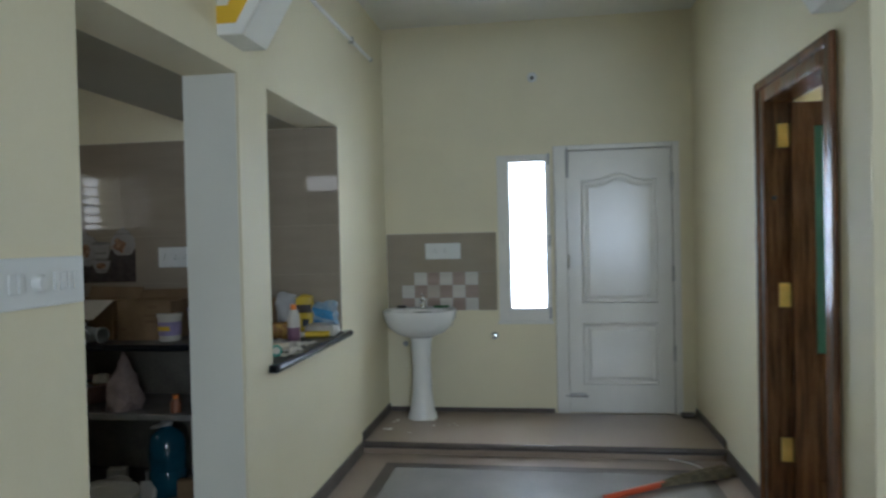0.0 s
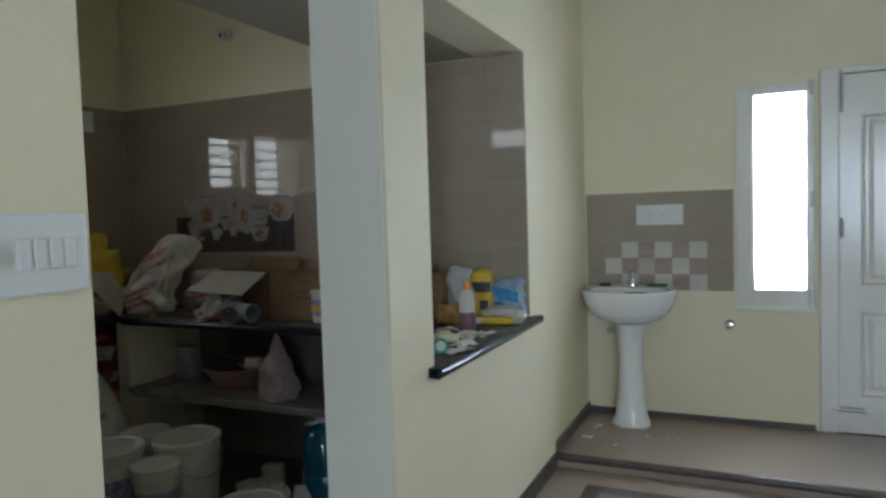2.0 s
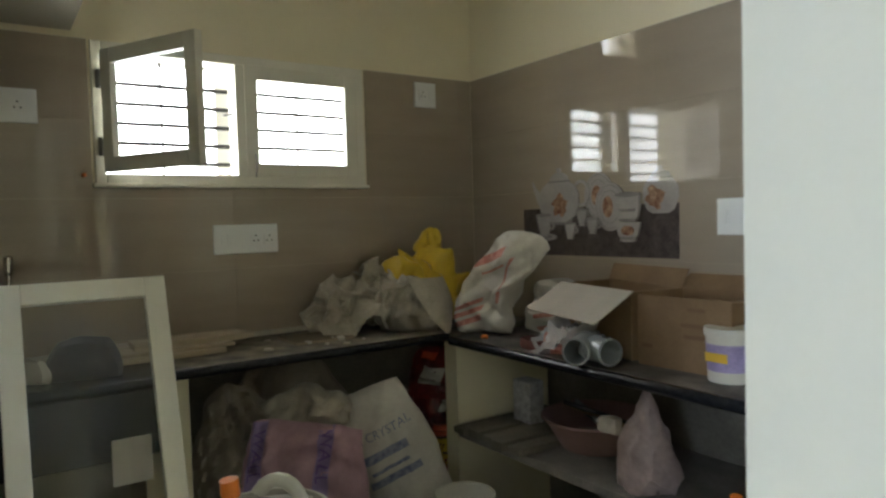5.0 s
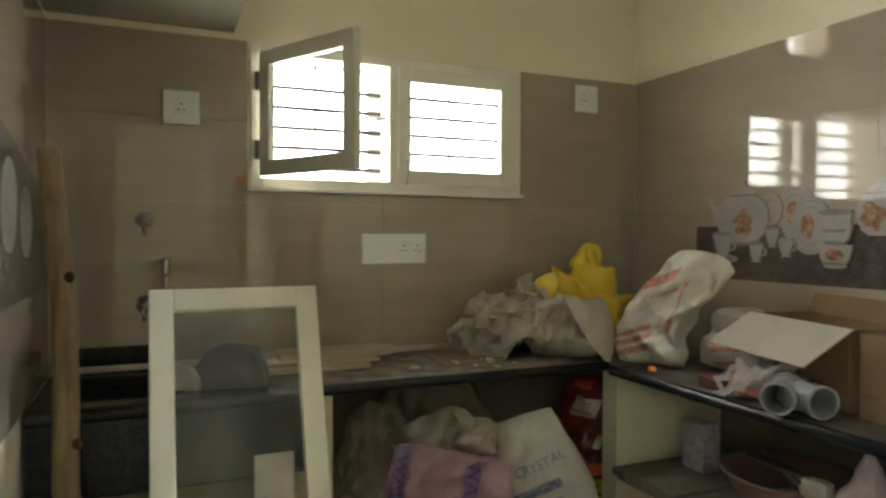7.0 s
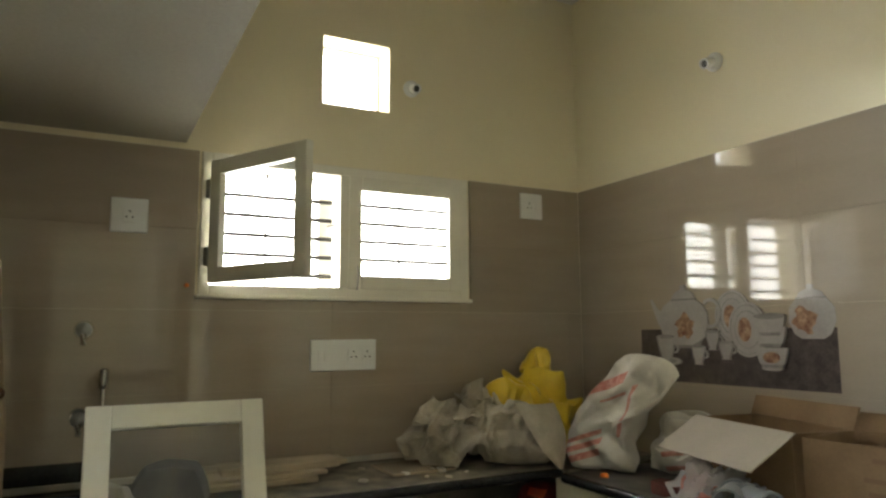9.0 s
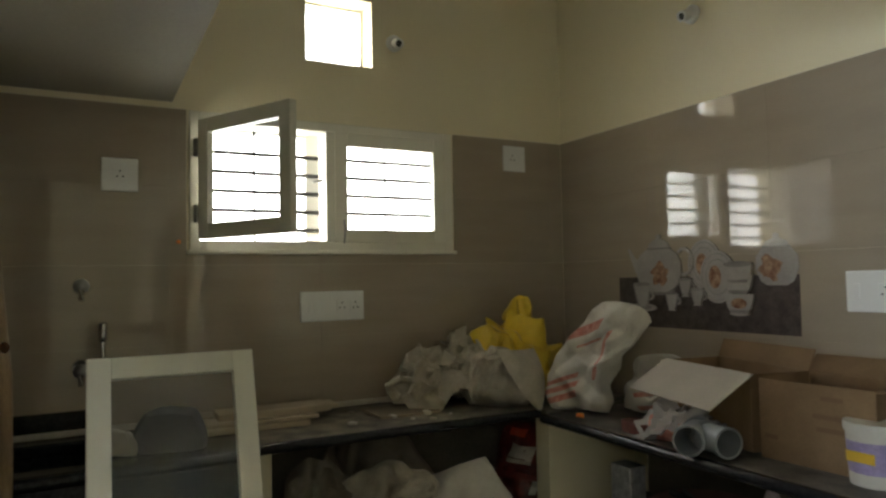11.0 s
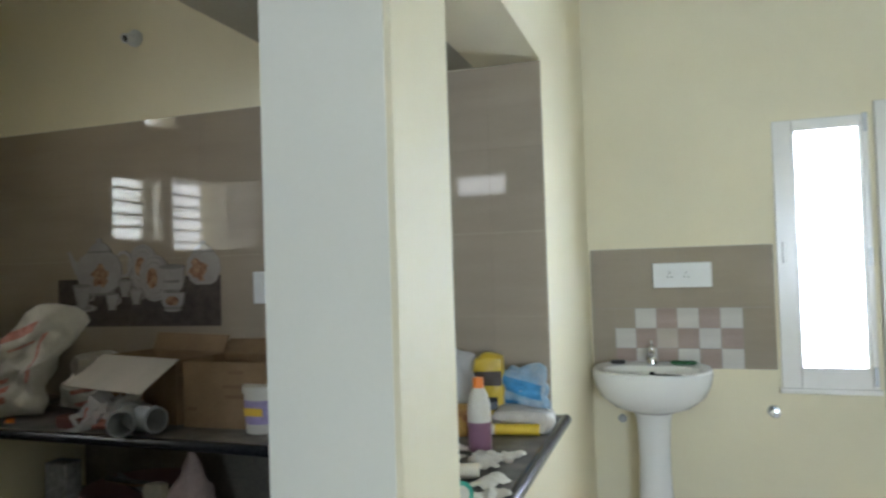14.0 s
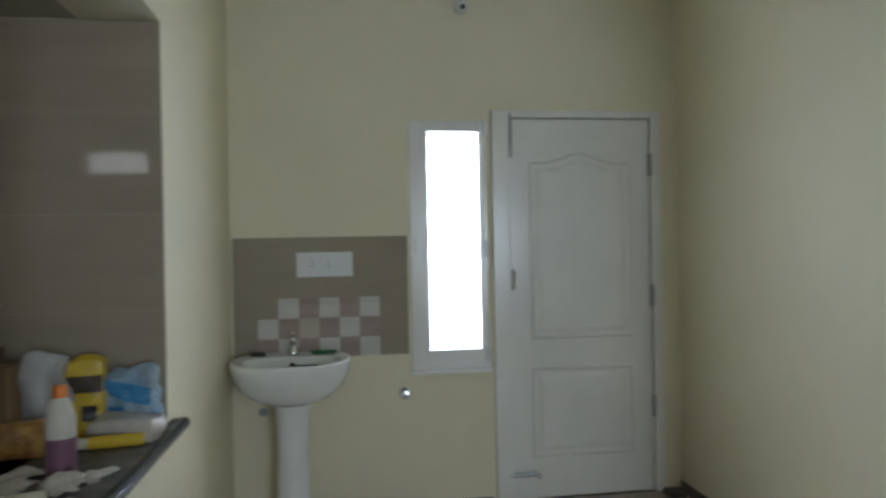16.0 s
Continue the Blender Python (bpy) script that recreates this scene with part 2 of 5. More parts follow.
def sack(w, d, h, seed, crumple=0.12, power=0.45, lean=(0, 0), cuts=14, pinch=0.0, freq=5.0, flat=True):
    """A filled or slack bag standing on z = 0: a rounded block, creased, flat underneath, narrowed to the top by pinch."""
    bm = bmesh.new()
    bmesh.ops.create_cube(bm, size=2.0)
    bmesh.ops.subdivide_edges(bm, edges=bm.edges[:], cuts=cuts, use_grid_fill=True)
    off = Vector((seed * 7.31, seed * 3.17, seed * 1.93))
    for v in bm.verts:
        p = v.co.copy()
        q = p.normalized()
        p = p.lerp(q * 1.15, power)
        t = (p.z + 1) / 2
        k = 1 - pinch * t
        s = Vector((p.x * w / 2 * k, p.y * d / 2 * k, max(0.0, t) * h))
        fold = 1 - abs(noise.noise(Vector((s.x * freq * 1.1, s.y * freq * 1.1, s.z * freq * 0.45)) + off)) * 2
        s += q * (fold - 0.5) * crumple * 0.55 * min(w, d, h)
        e = noise.noise_vector(s * freq + off) * 0.6 + noise.noise_vector(s * freq * 2.6 + off) * 0.45
        ridge = abs(noise.noise(s * freq * 1.7 + off * 2)) - 0.2
        s += e * crumple * min(w, d, h) + q * ridge * crumple * 0.9 * min(w, d, h)
        s.x += lean[0] * t * t * h
        s.y += lean[1] * t * t * h
        if flat and s.z < 0.06 * h:
            s.z = 0.0
        v.co = s
    return bm


def folds(p, seed, freq, k=4):
    """Sharp creases: a few crossing folds, bent by noise, about -0.5 to 0.5."""
    rng = random.Random(seed)
    q = p + noise.noise_vector(p * freq * 0.7 + Vector((seed * 1.7, seed * 0.9, 0))) * (0.35 / freq)
    total = 0.0
    for i in range(k):
        way = Vector((rng.uniform(-1, 1), rng.uniform(-1, 1), rng.uniform(-1, 1))).normalized()
        x = q.dot(way) * freq * rng.uniform(0.6, 1.5) + rng.random()
        total += (abs((x % 1.0) * 2 - 1) - 0.5) / (1 + 0.5 * i)
    return total * 0.55


def pillow(w, d, h, seed, crumple=0.02, freq=6.0, taper=0.0, lean=0.0, sag=0.0, n=44, rounding=0.12):
    """A sewn flat sack standing on its edge at z = 0 and facing -y: two bulging sheets that meet in a thin seam, creased."""
    bm = bmesh.new()
    off = Vector((seed * 3.1, seed * 7.7, seed * 1.3))
    sheets = []
    for side in (-1, 1):
        rows = []
        for j in range(n + 1):
            row = []
            for i in range(n + 1):
                a, b = 2 * i / n - 1, 2 * j / n - 1
                t = (b + 1) / 2
                full = max(0.0, (1 - abs(a) ** 2.6) * (1 - abs(b) ** 3.2)) ** 0.55 * (1.15 - 0.45 * t)
                x = a * w / 2 * (1 - taper * t) * (1 - rounding * b ** 4) + lean * t * t * h
                z = t * h * (1 - rounding * a ** 4 * t)
                p = Vector((x, side * d / 2 * full - sag * math.sin(math.pi * t * 0.9), z))
                edge = min(1.0, full * 2.2)
                c = (folds(p + off, seed + (7 if side > 0 else 0), freq) * 1.5 + folds(p + off, seed + 3, freq * 2.3, 3) * 0.7) * crumple * (0.35 + edge)
                e = noise.noise_vector(p * freq * 0.8 + off) * crumple * 1.1 + noise.noise_vector(p * freq * 2.2 + off) * crumple * 0.4
                if 0 < i < n and 0 < j < n:
                    p.y += side * c
                p += Vector((e.x, e.y * edge + 0.7 * e.y * (1 - edge), e.z * 0.6))
                p.z = max(0.0, p.z)
                row.append(p)
            rows.append(row)
        sheets.append(rows)
    made = []
    for s, rows in enumerate(sheets):
        g = []
        for j, row in enumerate(rows):
            g.append([made[0][j][i] if s and (i in (0, n) or j in (0, n)) else bm.verts.new(p) for i, p in enumerate(row)])
        made.append(g)
        for j in range(n):
            for i in range(n):
                bm.faces.new([g[j][i], g[j][i + 1], g[j + 1][i + 1], g[j + 1][i]])
    return bm


def sheet(rows, thick=0.003):
    """A thin bent sheet through rows of points."""
    bm = bmesh.new()
    g = [[bm.verts.new(p) for p in r] for r in rows]
    for a, b in zip(g, g[1:]):
        for i in range(len(a) - 1):
            bm.faces.new([a[i], a[i + 1], b[i + 1], b[i]])
    bmesh.ops.recalc_face_normals(bm, faces=bm.faces[:])
    bmesh.ops.solidify(bm, geom=bm.faces[:], thickness=thick)
    return bm


def heap(w, d, h, seed, amp=0.07, freq=5.0, n=60):
    """A crumpled sheet heaped on z = 0: a dome of thin plastic thrown into folds."""
    bm = bmesh.new()
    off = Vector((seed * 5.3, seed * 2.1, seed * 9.7))
    rows = []
    for i in range(n + 1):
        row = []
        for j in range(n + 1):
            a, b = 2 * i / n - 1, 2 * j / n - 1
            rr = min(1.0, math.hypot(a, b) / 1.15)
            p = Vector((a * w / 2, b * d / 2, h * (1 - rr * rr) ** 0.8 if rr < 1 else 0.0))
            q = noise.noise_vector(p * freq + off) * amp + noise.noise_vector(p * freq * 2.7 + off) * amp * 0.5
            crease = 1 - 2 * abs(noise.noise(p * freq * 1.4 + off * 2)) + 0.6 * (1 - 2 * abs(noise.noise(p * freq * 3.1 + off * 3)))
            p += q * 0.7 + Vector((a, b, 0.9)) * (crease * 0.3 * amp + folds(p + off, seed, freq * 1.5, 5) * amp * 2.2)
            p.z = max(0.002 + 0.004 * abs(q.x) / amp, p.z)
            row.append(bm.verts.new(p))
        rows.append(row)
    for i in range(n):
        for j in range(n):
            bm.faces.new([rows[i][j], rows[i + 1][j], rows[i + 1][j + 1], rows[i][j + 1]])
    return bm


def onto(bm, target, way, lift=0.002):
    """Lay a flat mesh on a thing's surface, along the way given, in world space (target is unrotated or baked)."""
    me = target.data
    mw = target.matrix_world if not target.parent else target.parent.matrix_world @ target.matrix_local
    tree = BVHTree.FromPolygons([mw @ v.co for v in me.vertices], [tuple(p.vertices) for p in me.polygons])
    way = Vector(way).normalized()
    gone = []
    for v in bm.verts:
        hit = tree.ray_cast(v.co - way * 0.6, way)
        if hit[0] is None:
            gone.append(v)
        else:
            v.co = hit[0] - way * lift
    back = mw.inverted()
    for v in bm.verts:
        v.co = back @ v.co
    if gone:
        bmesh.ops.delete(bm, geom=gone, context="VERTS")
    return bm


def patch(o, u, v, w, h, nu=12, nv=6, skew=0.0):
    """A flat grid w by h, centred at o, along u and v."""
    bm = bmesh.new()
    o, u, v = Vector(o), Vector(u).normalized(), Vector(v).normalized()
    g = [[bm.verts.new(o + u * ((i / nu - 0.5) * w + skew * (j / nv - 0.5) * h) + v * ((j / nv - 0.5) * h)) for i in range(nu + 1)] for j in range(nv + 1)]
    for j in range(nv):
        for i in range(nu):
            bm.faces.new([g[j][i], g[j][i + 1], g[j + 1][i + 1], g[j + 1][i]])
    return bm


def letters(text, o, u, v, size):
    """Words as a flat mesh, centred at o."""
    cu = bpy.data.curves.new("words", "FONT")
    cu.body, cu.size, cu.align_x, cu.align_y, cu.resolution_u = text, size, "CENTER", "CENTER", 3
    tmp = new("words", cu)
    bpy.context.view_layer.update()
    me = bpy.data.meshes.new_from_object(tmp.evaluated_get(bpy.context.evaluated_depsgraph_get()))
    bpy.data.objects.remove(tmp)
    bm = bmesh.new()
    bm.from_mesh(me)
    bpy.data.meshes.remove(me)
    bmesh.ops.triangulate(bm, faces=bm.faces[:])
    bmesh.ops.subdivide_edges(bm, edges=[e for e in bm.edges if e.calc_length() > size * 0.25], cuts=2)
    bmesh.ops.triangulate(bm, faces=bm.faces[:])
    o, u, v = Vector(o), Vector(u).normalized(), Vector(v).normalized()
    for w in bm.verts:
        w.co = o + u * w.co.x + v * w.co.y
    return bm


def shift(bm, m):
    bmesh.ops.transform(bm, matrix=m, verts=bm.verts[:])
    return bm


# ---- the shell ----
D, DK = -0.975, -1.22  # the wall between dining and kitchen: its two faces
W, N, S = -3.66, 4.89, 2.39  # the kitchen's west, north and south faces
F, R = 6.13, 1.40  # the dining end wall and side wall
CEIL = 3.13
TOPZ = 2.165  # head of the doorway and the serving hatch
STEP = 0.08

structure(link("floor", boxes((-4.2, 4.2, -3.3, 6.6, -0.15, 0.0)), FLOOR), "brown polished stone floor with dusty patches", "floor")
structure(link("ceiling", boxes((-4.2, 4.2, -3.3, 6.6, CEIL, CEIL + 0.15)), WHITEWASH), "plain white painted ceiling", "ceiling")

# serving hatch and doorway wall
structure(link("wall_kitchen", boxes(
    (DK, D, -3.0, 2.5, 0, CEIL), (DK, D, 2.5, 3.5, TOPZ, CEIL), (DK, D, 3.5, 3.795, 0, CEIL),
    (DK, D, 3.795, 4.89, 0, 0.855), (DK, D, 3.795, 4.89, TOPZ, CEIL), (DK, D, 4.89, F, 0, CEIL)), CREAM),
    "cream painted wall with kitchen doorway and serving hatch", "wall")
structure(link("jamb_lining", boxes((DK - 0.002, D - 0.012, 3.497, 3.4995, 0, TOPZ)), JAMB), "pale painted doorway reveal", "trim")
structure(link("wall_end", boxes(
    (-1.22, -0.075, F, F + 0.22, 0, CEIL), (-0.075, 0.335, F, F + 0.22, 0, 0.785), (-0.075, 0.335, F, F + 0.22, 2.09, CEIL),
    (0.335, 0.36, F, F + 0.22, 0, CEIL), (0.36, 1.30, F, F + 0.22, 2.15, CEIL), (1.30, 1.62, F, F + 0.22, 0, CEIL),
    (0.36, 1.30, F + 0.10, F + 0.22, 0, 2.15)), CREAM), "cream painted end wall with slit window and door", "wall")
structure(link("wall_side", boxes((R, R + 0.22, 3.33, 3.60, 0, CEIL), (R, R + 0.22, 3.60, 4.53, 2.2, CEIL), (R, R + 0.22, 4.53, F, 0, CEIL)), CREAM),
          "cream painted side wall with a dark wooden door", "wall")
structure(link("wall_hall_return", boxes((R + 0.22, 3.6, 3.33, 3.50, 0, CEIL)), CREAM), "cream painted hall wall", "wall")
structure(link("wall_hall_side", boxes((3.6, 3.8, -3.0, 6.35, 0, CEIL)), CREAM),
          "plain cream painted hall wall", "wall")
structure(link("wall_hall_back", boxes((-1.22, 1.12, -3.2, -3.0, 0, CEIL), (2.58, 3.8, -3.2, -3.0, 0, CEIL), (1.12, 2.58, -3.2, -3.0, 0, 0.85), (1.12, 2.58, -3.2, -3.0, 2.25, CEIL)), CREAM),
          "cream painted hall wall with a wide window", "wall")
# Window opening is unseen, cut in to light the room behind the green panel.
structure(link("wall_bedroom", boxes((R + 0.22, 1.9, F, F + 0.22, 0, CEIL), (2.9, 3.6, F, F + 0.22, 0, CEIL), (1.9, 2.9, F, F + 0.22, 0, 0.9), (1.9, 2.9, F, F + 0.22, 2.1, CEIL)), CREAM), "cream bedroom wall with an added, unseen window opening", "wall")
# kitchen walls
structure(link("wall_kitchen_north", boxes((W, DK, N, N + 0.2, 0, CEIL)), CREAM), "cream painted kitchen wall with taupe tiles", "wall")
structure(link("wall_kitchen_west", boxes(
    (W - 0.22, W, 2.1, 3.07, 0, CEIL), (W - 0.22, W, 3.07, 4.24, 0, 1.565), (W - 0.22, W, 4.24, N + 0.2, 0, CEIL),
    (W - 0.22, W, 3.07, 3.545, 2.12, CEIL), (W - 0.22, W, 3.545, 3.85, 2.12, 2.39), (W - 0.22, W, 3.545, 3.85, 2.69, CEIL), (W - 0.22, W, 3.85, 4.24, 2.12, CEIL)), CREAM),
    "cream painted kitchen wall with window and ventilator", "wall")
structure(link("wall_kitchen_south", boxes((W, -2.13, S - 0.2, S, 0, CEIL), (-1.70, DK, S - 0.2, S, 0, CEIL), (-2.13, -1.70, S - 0.2, S, 0, 1.965), (-2.13, -1.70, S - 0.2, S, 2.125, CEIL)), CREAM),
          "cream painted kitchen wall with taupe tiles", "wall")
# concrete storage lofts, one even tone darker than the walls
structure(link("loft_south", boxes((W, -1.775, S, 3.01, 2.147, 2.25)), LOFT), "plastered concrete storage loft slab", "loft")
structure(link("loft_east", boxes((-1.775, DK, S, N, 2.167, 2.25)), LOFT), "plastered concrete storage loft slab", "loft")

# Thin panels make the walls below the counters darker than the cream above.
structure(link("plaster_under_north_counter", B(W + 0.006, DK, N - 0.006, N, 0, 0.854), GREYBROWN), "darker panel on the wall under the kitchen counter", "wall")
structure(link("plaster_under_west_counter", B(W, W + 0.006, S, N, 0, 0.864), GREYBROWN), "darker panel on the wall under the kitchen counter", "wall")
# Kitchen floor sheet, a darker tone than the dining floor.
structure(link("floor_kitchen", B(W, DK, S, N, 0.0, 0.0035), DARKFLOOR), "dark mottled kitchen floor", "floor")

# raised platform with its rounded dark nosing
structure(link("platform", boxes((D, R, 5.30, F, 0, STEP)), FLOOR), "raised brown stone platform at the end wall", "platform")
nb = bmesh.new()
tube([(D, 5.30, STEP - 0.022), (R, 5.30, STEP - 0.022)], 0.022, 12, nb)
structure(link("platform_nosing", nb, DARKSTONE, smooth=True), "rounded dark stone nosing of the platform", "trim")
for nm, rows in (("skirting_left", ((D, D + 0.012, 3.80, 5.28, 0, 0.085), (D, D + 0.012, 5.30, F, STEP, STEP + 0.06), (D, D + 0.012, -3.0, 2.5, 0, 0.085))),
                 ("skirting_right", ((R - 0.012, R, 4.60, 5.28, 0, 0.085), (R - 0.012, R, 5.30, F, STEP, STEP + 0.05))),
                 ("skirting_end", ((D + 0.012, 0.34, F - 0.012, F, STEP, STEP + 0.035),))):
    structure(link(nm, boxes(*rows, bev=0.003), DARKSTONE), "low dark stone skirting", "baseboard")
# inlaid border of the dining floor
structure(link("floor_inlay", boxes((-0.68, 1.16, -2.4, 5.02, 0.0, 0.004)), FLOOR_GREY), "grey polished stone floor field", "floor")
structure(link("floor_border", boxes((-0.76, -0.68, -2.4, 5.10, 0.0, 0.005), (1.16, 1.24, -2.4, 5.10, 0.0, 0.005), (-0.68, 1.16, 5.02, 5.10, 0.0, 0.005)), DARKSTONE), "dark stone border inlaid in the floor", "floor")

# arch beam between hall and dining
arch = [(D, 2.27), (-0.87, 2.27), (-0.66, 2.62), (1.085, 2.62), (1.295, 2.27), (R, 2.27), (R, CEIL), (D, CEIL)]
beam = structure(link("arch_beam", prism(arch, "y", 3.33, 3.56), JAMB), "painted plaster beam with splayed corbels", "beam")
st = prism([(D, 2.315), (-0.895, 2.315), (-0.685, 2.665), (1.11, 2.665), (1.32, 2.315), (R, 2.315), (R, 2.385), (1.355, 2.385), (1.15, 2.735), (-0.725, 2.735), (-0.93, 2.385), (D, 2.385)], "y", 3.324, 3.334)
structure(link("arch_yellow_band", st, YELLOWP), "yellow painted band along the beam", "trim")
sw = prism([(D, 2.272), (-0.873, 2.272), (-0.663, 2.622), (1.088, 2.622), (1.298, 2.272), (R, 2.272), (R, 2.3145), (1.3205, 2.3145), (1.1105, 2.6645), (-0.6855, 2.6645), (-0.8955, 2.3145), (D, 2.3145)], "y", 3.325, 3.335)
structure(link("arch_white_band", sw, WHITEP), "white painted edge along the beam", "trim")

# ---- daylight beyond the openings; the bedroom one is unseen, added for light ----
for nm, b, m in (("backdrop_west", (W - 1.6, W - 1.55, 1.2, 6.2, 0.2, 4.2), SKYGLOW), ("backdrop_north", (-0.5, 0.8, F + 0.75, F + 0.8, 0.3, 2.9), SKYBLUE),
                 ("backdrop_hall_back", (0.2, 3.5, -4.3, -4.25, 0.0, 3.2), SKYGLOW),
                 ("backdrop_bedroom", (1.5, 3.4, F + 0.75, F + 0.8, 0.5, 2.6), SKYBLUE), ("backdrop_south", (-2.4, -1.5, S - 0.9, S - 0.85, 1.7, 2.6), SKYGLOW)):
    structure(link(nm, boxes(b), m), "plain glowing backdrop for daylight outdoors", "backdrop")

# ---- dining end: slit window, door, basin ----
wd = tagged(new("window_1"), "tall narrow slit window with white frame and frosted glass", "window", kind="structure")
for a in ((-0.075, 0.012, F - 0.012, F + 0.10, 0.785, 2.09), (0.305, 0.335, F - 0.012, F + 0.10, 0.785, 2.09), (0.012, 0.305, F - 0.012, F + 0.10, 0.785, 0.90), (0.012, 0.305, F - 0.012, F + 0.10, 2.032, 2.09)):
    part("window_frame", B(*a, bev=0.005), ENAMEL, wd)
for a in ((0.012, 0.026, F - 0.004, F + 0.05, 0.90, 2.032), (0.291, 0.305, F - 0.004, F + 0.05, 0.90, 2.032)):
    part("sash_bead", B(*a, bev=0.004), ENAMEL, wd)
p = part("pane", B(0.026, 0.291, F + 0.03, F + 0.036, 0.90, 2.032), FROST, wd, "frosted glass pane")
p.visible_shadow = False
part("window_sill", B(-0.085, 0.345, F - 0.03, F + 0.0, 0.775, 0.80, bev=0.006), ENAMEL, wd)
for z in (0.86, 1.42, 2.05):
    part("hinge", B(0.312, 0.332, F - 0.022, F - 0.012, z - 0.045, z + 0.045, bev=0.003), STEEL, wd)
part("catch", B(-0.05, -0.035, F - 0.03, F - 0.012, 1.40, 1.50, bev=0.003), ENAMEL, wd)

dr = tagged(new("door_1"), "closed white enamelled panel door", "door", kind="structure")
for a in ((0.362, 0.455, F - 0.016, F + 0.098, STEP, 2.148), (1.245, 1.298, F - 0.016, F + 0.098, STEP, 2.148), (0.455, 1.245, F - 0.016, F + 0.098, 2.11, 2.148)):
    part("door_frame", B(*a, bev=0.006), ENAMEL, dr)
part("leaf", B(0.458, 1.242, F + 0.012, F + 0.05, STEP + 0.005, 2.107, bev=0.003), ENAMEL, dr)


def raised_panel(parent, x0, x1, z0, z1, y, arched):
    """A moulding ring and a raised field, the upper one with an arched head."""
    def outline(ins):
        pts = [(x0 + ins, z0 + ins), (x1 - ins, z0 + ins)]
        if arched:
            for k in range(13):
                u = k / 12
                s = math.sin(math.pi * min(1, max(0, (u - 0.15) / 0.7)))
                pts.append((x1 - ins - (x1 - x0 - 2 * ins) * u, z1 - ins + 0.05 * s * s))
        else:
            pts += [(x1 - ins, z1 - ins), (x0 + ins, z1 - ins)]
        return pts
    bm = bmesh.new()
    prev = None
    for ins, h in ((0, 0.0), (0.010, 0.010), (0.022, 0.002), (0.035, 0.002), (0.06, 0.011)):
        ring = [bm.verts.new((a, y - h, b)) for a, b in outline(ins)]
        if prev:
            for k in range(len(ring)):
                j = (k + 1) % len(ring)
                bm.faces.new([prev[k], prev[j], ring[j], ring[k]])
        prev = ring
    bm.faces.new(prev)
    return part("panel", bm, ENAMEL, parent)


raised_panel(dr, 0.565, 1.135, 0.93, 1.88, F + 0.012, True)
raised_panel(dr, 0.565, 1.135, 0.30, 0.78, F + 0.012, False)
hd = part("door_handle", boxes((0.460, 0.474, F - 0.016, F - 0.004, 1.20, 1.31), bev=0.003), CHROME, dr, "chrome pull handle")
part("grip", tube([(0.467, F - 0.01, 1.205), (0.467, F - 0.045, 1.215), (0.467, F - 0.045, 1.295), (0.467, F - 0.01, 1.305)], 0.006, 8), CHROME, hd)
for z0, z1 in ((1.90, 2.11),):
    tb = part("tower_bolt", B(0.452, 0.476, F - 0.01, F + 0.012, z0, z1, bev=0.003), STEEL, dr, "steel tower bolt")
    part("bolt_rod", tube([(0.464, F - 0.014, z0 + 0.01), (0.464, F - 0.014, z1 + 0.02)], 0.006, 8), STEEL, tb)
tb = part("door_bolt", B(0.44, 0.58, F - 0.006, F + 0.012, 0.205, 0.235, bev=0.003), STEEL, dr, "steel sliding bolt near the floor")
part("bolt_rod", tube([(0.425, F - 0.014, 0.22), (0.60, F - 0.014, 0.22)], 0.007, 8), CHROME, tb)
part("bolt_knob", tube([(0.58, F - 0.012, 0.22), (0.58, F - 0.05, 0.215)], 0.007, 8), CHROME, tb)
for z in (0.55, 1.15, 1.86):
    part("hinge", B(1.236, 1.252, F - 0.018, F + 0.012, z - 0.06, z + 0.06, bev=0.003), STEEL, dr)
door_stop = tagged(link("door_stop", boxes((1.27, 1.37, F - 0.11, F - 0.03, STEP, STEP + 0.03), bev=0.008), DARKSTONE), "small dark stone chip on the platform by the door", "stone chip")

# taupe splashback with chequered small tiles
sb = tagged(link("splashback", B(-0.965, -0.09, F - 0.004, F, 0.885, 1.495), GROUT), "taupe tiled splashback with a chequer of white and brown squares", "tile panel", kind="structure")
TW = tile_mat("white_marbled_tile", (0.58, 0.555, 0.52), 0.15, 0.08)
TB = tile_mat("brown_marbled_tile", (0.36, 0.28, 0.245), 0.15, 0.12)
TC = tile_mat("buff_marbled_tile", (0.47, 0.41, 0.36), 0.15, 0.1)
cw, x00 = 0.1017, -0.848
pattern = {(0, 1): TW, (0, 2): TB, (0, 3): TW, (0, 4): TB, (0, 5): TW, (1, 0): TW, (1, 1): TB, (1, 2): TC, (1, 3): TB, (1, 4): TW, (1, 5): TB,
           (2, 0): TB, (2, 1): TW, (2, 2): TB, (2, 3): TW, (2, 4): TB, (2, 5): TW}
for (r, c), m in pattern.items():
    x0, z1 = x00 + c * cw, 1.188 - r * cw
    part("tile", B(x0 + 0.0008, x0 + cw - 0.0008, F - 0.009, F - 0.004, max(0.886, z1 - cw + 0.0008), z1 - 0.0008), m, sb)
for a in ((-0.965, -0.53, 1.1895, 1.495), (-0.53, -0.09, 1.1895, 1.495), (-0.965, x00 - 0.0005, 0.886, 1.188), (x00 + 6 * cw + 0.0005, -0.09, 0.886, 1.188), (x00, x00 + cw - 0.0005, 1.188 - cw, 1.188)):
    part("tile", B(a[0] + 0.0006, a[1] - 0.0006, F - 0.008, F - 0.004, a[2], a[3] - 0.001), TILE, sb)


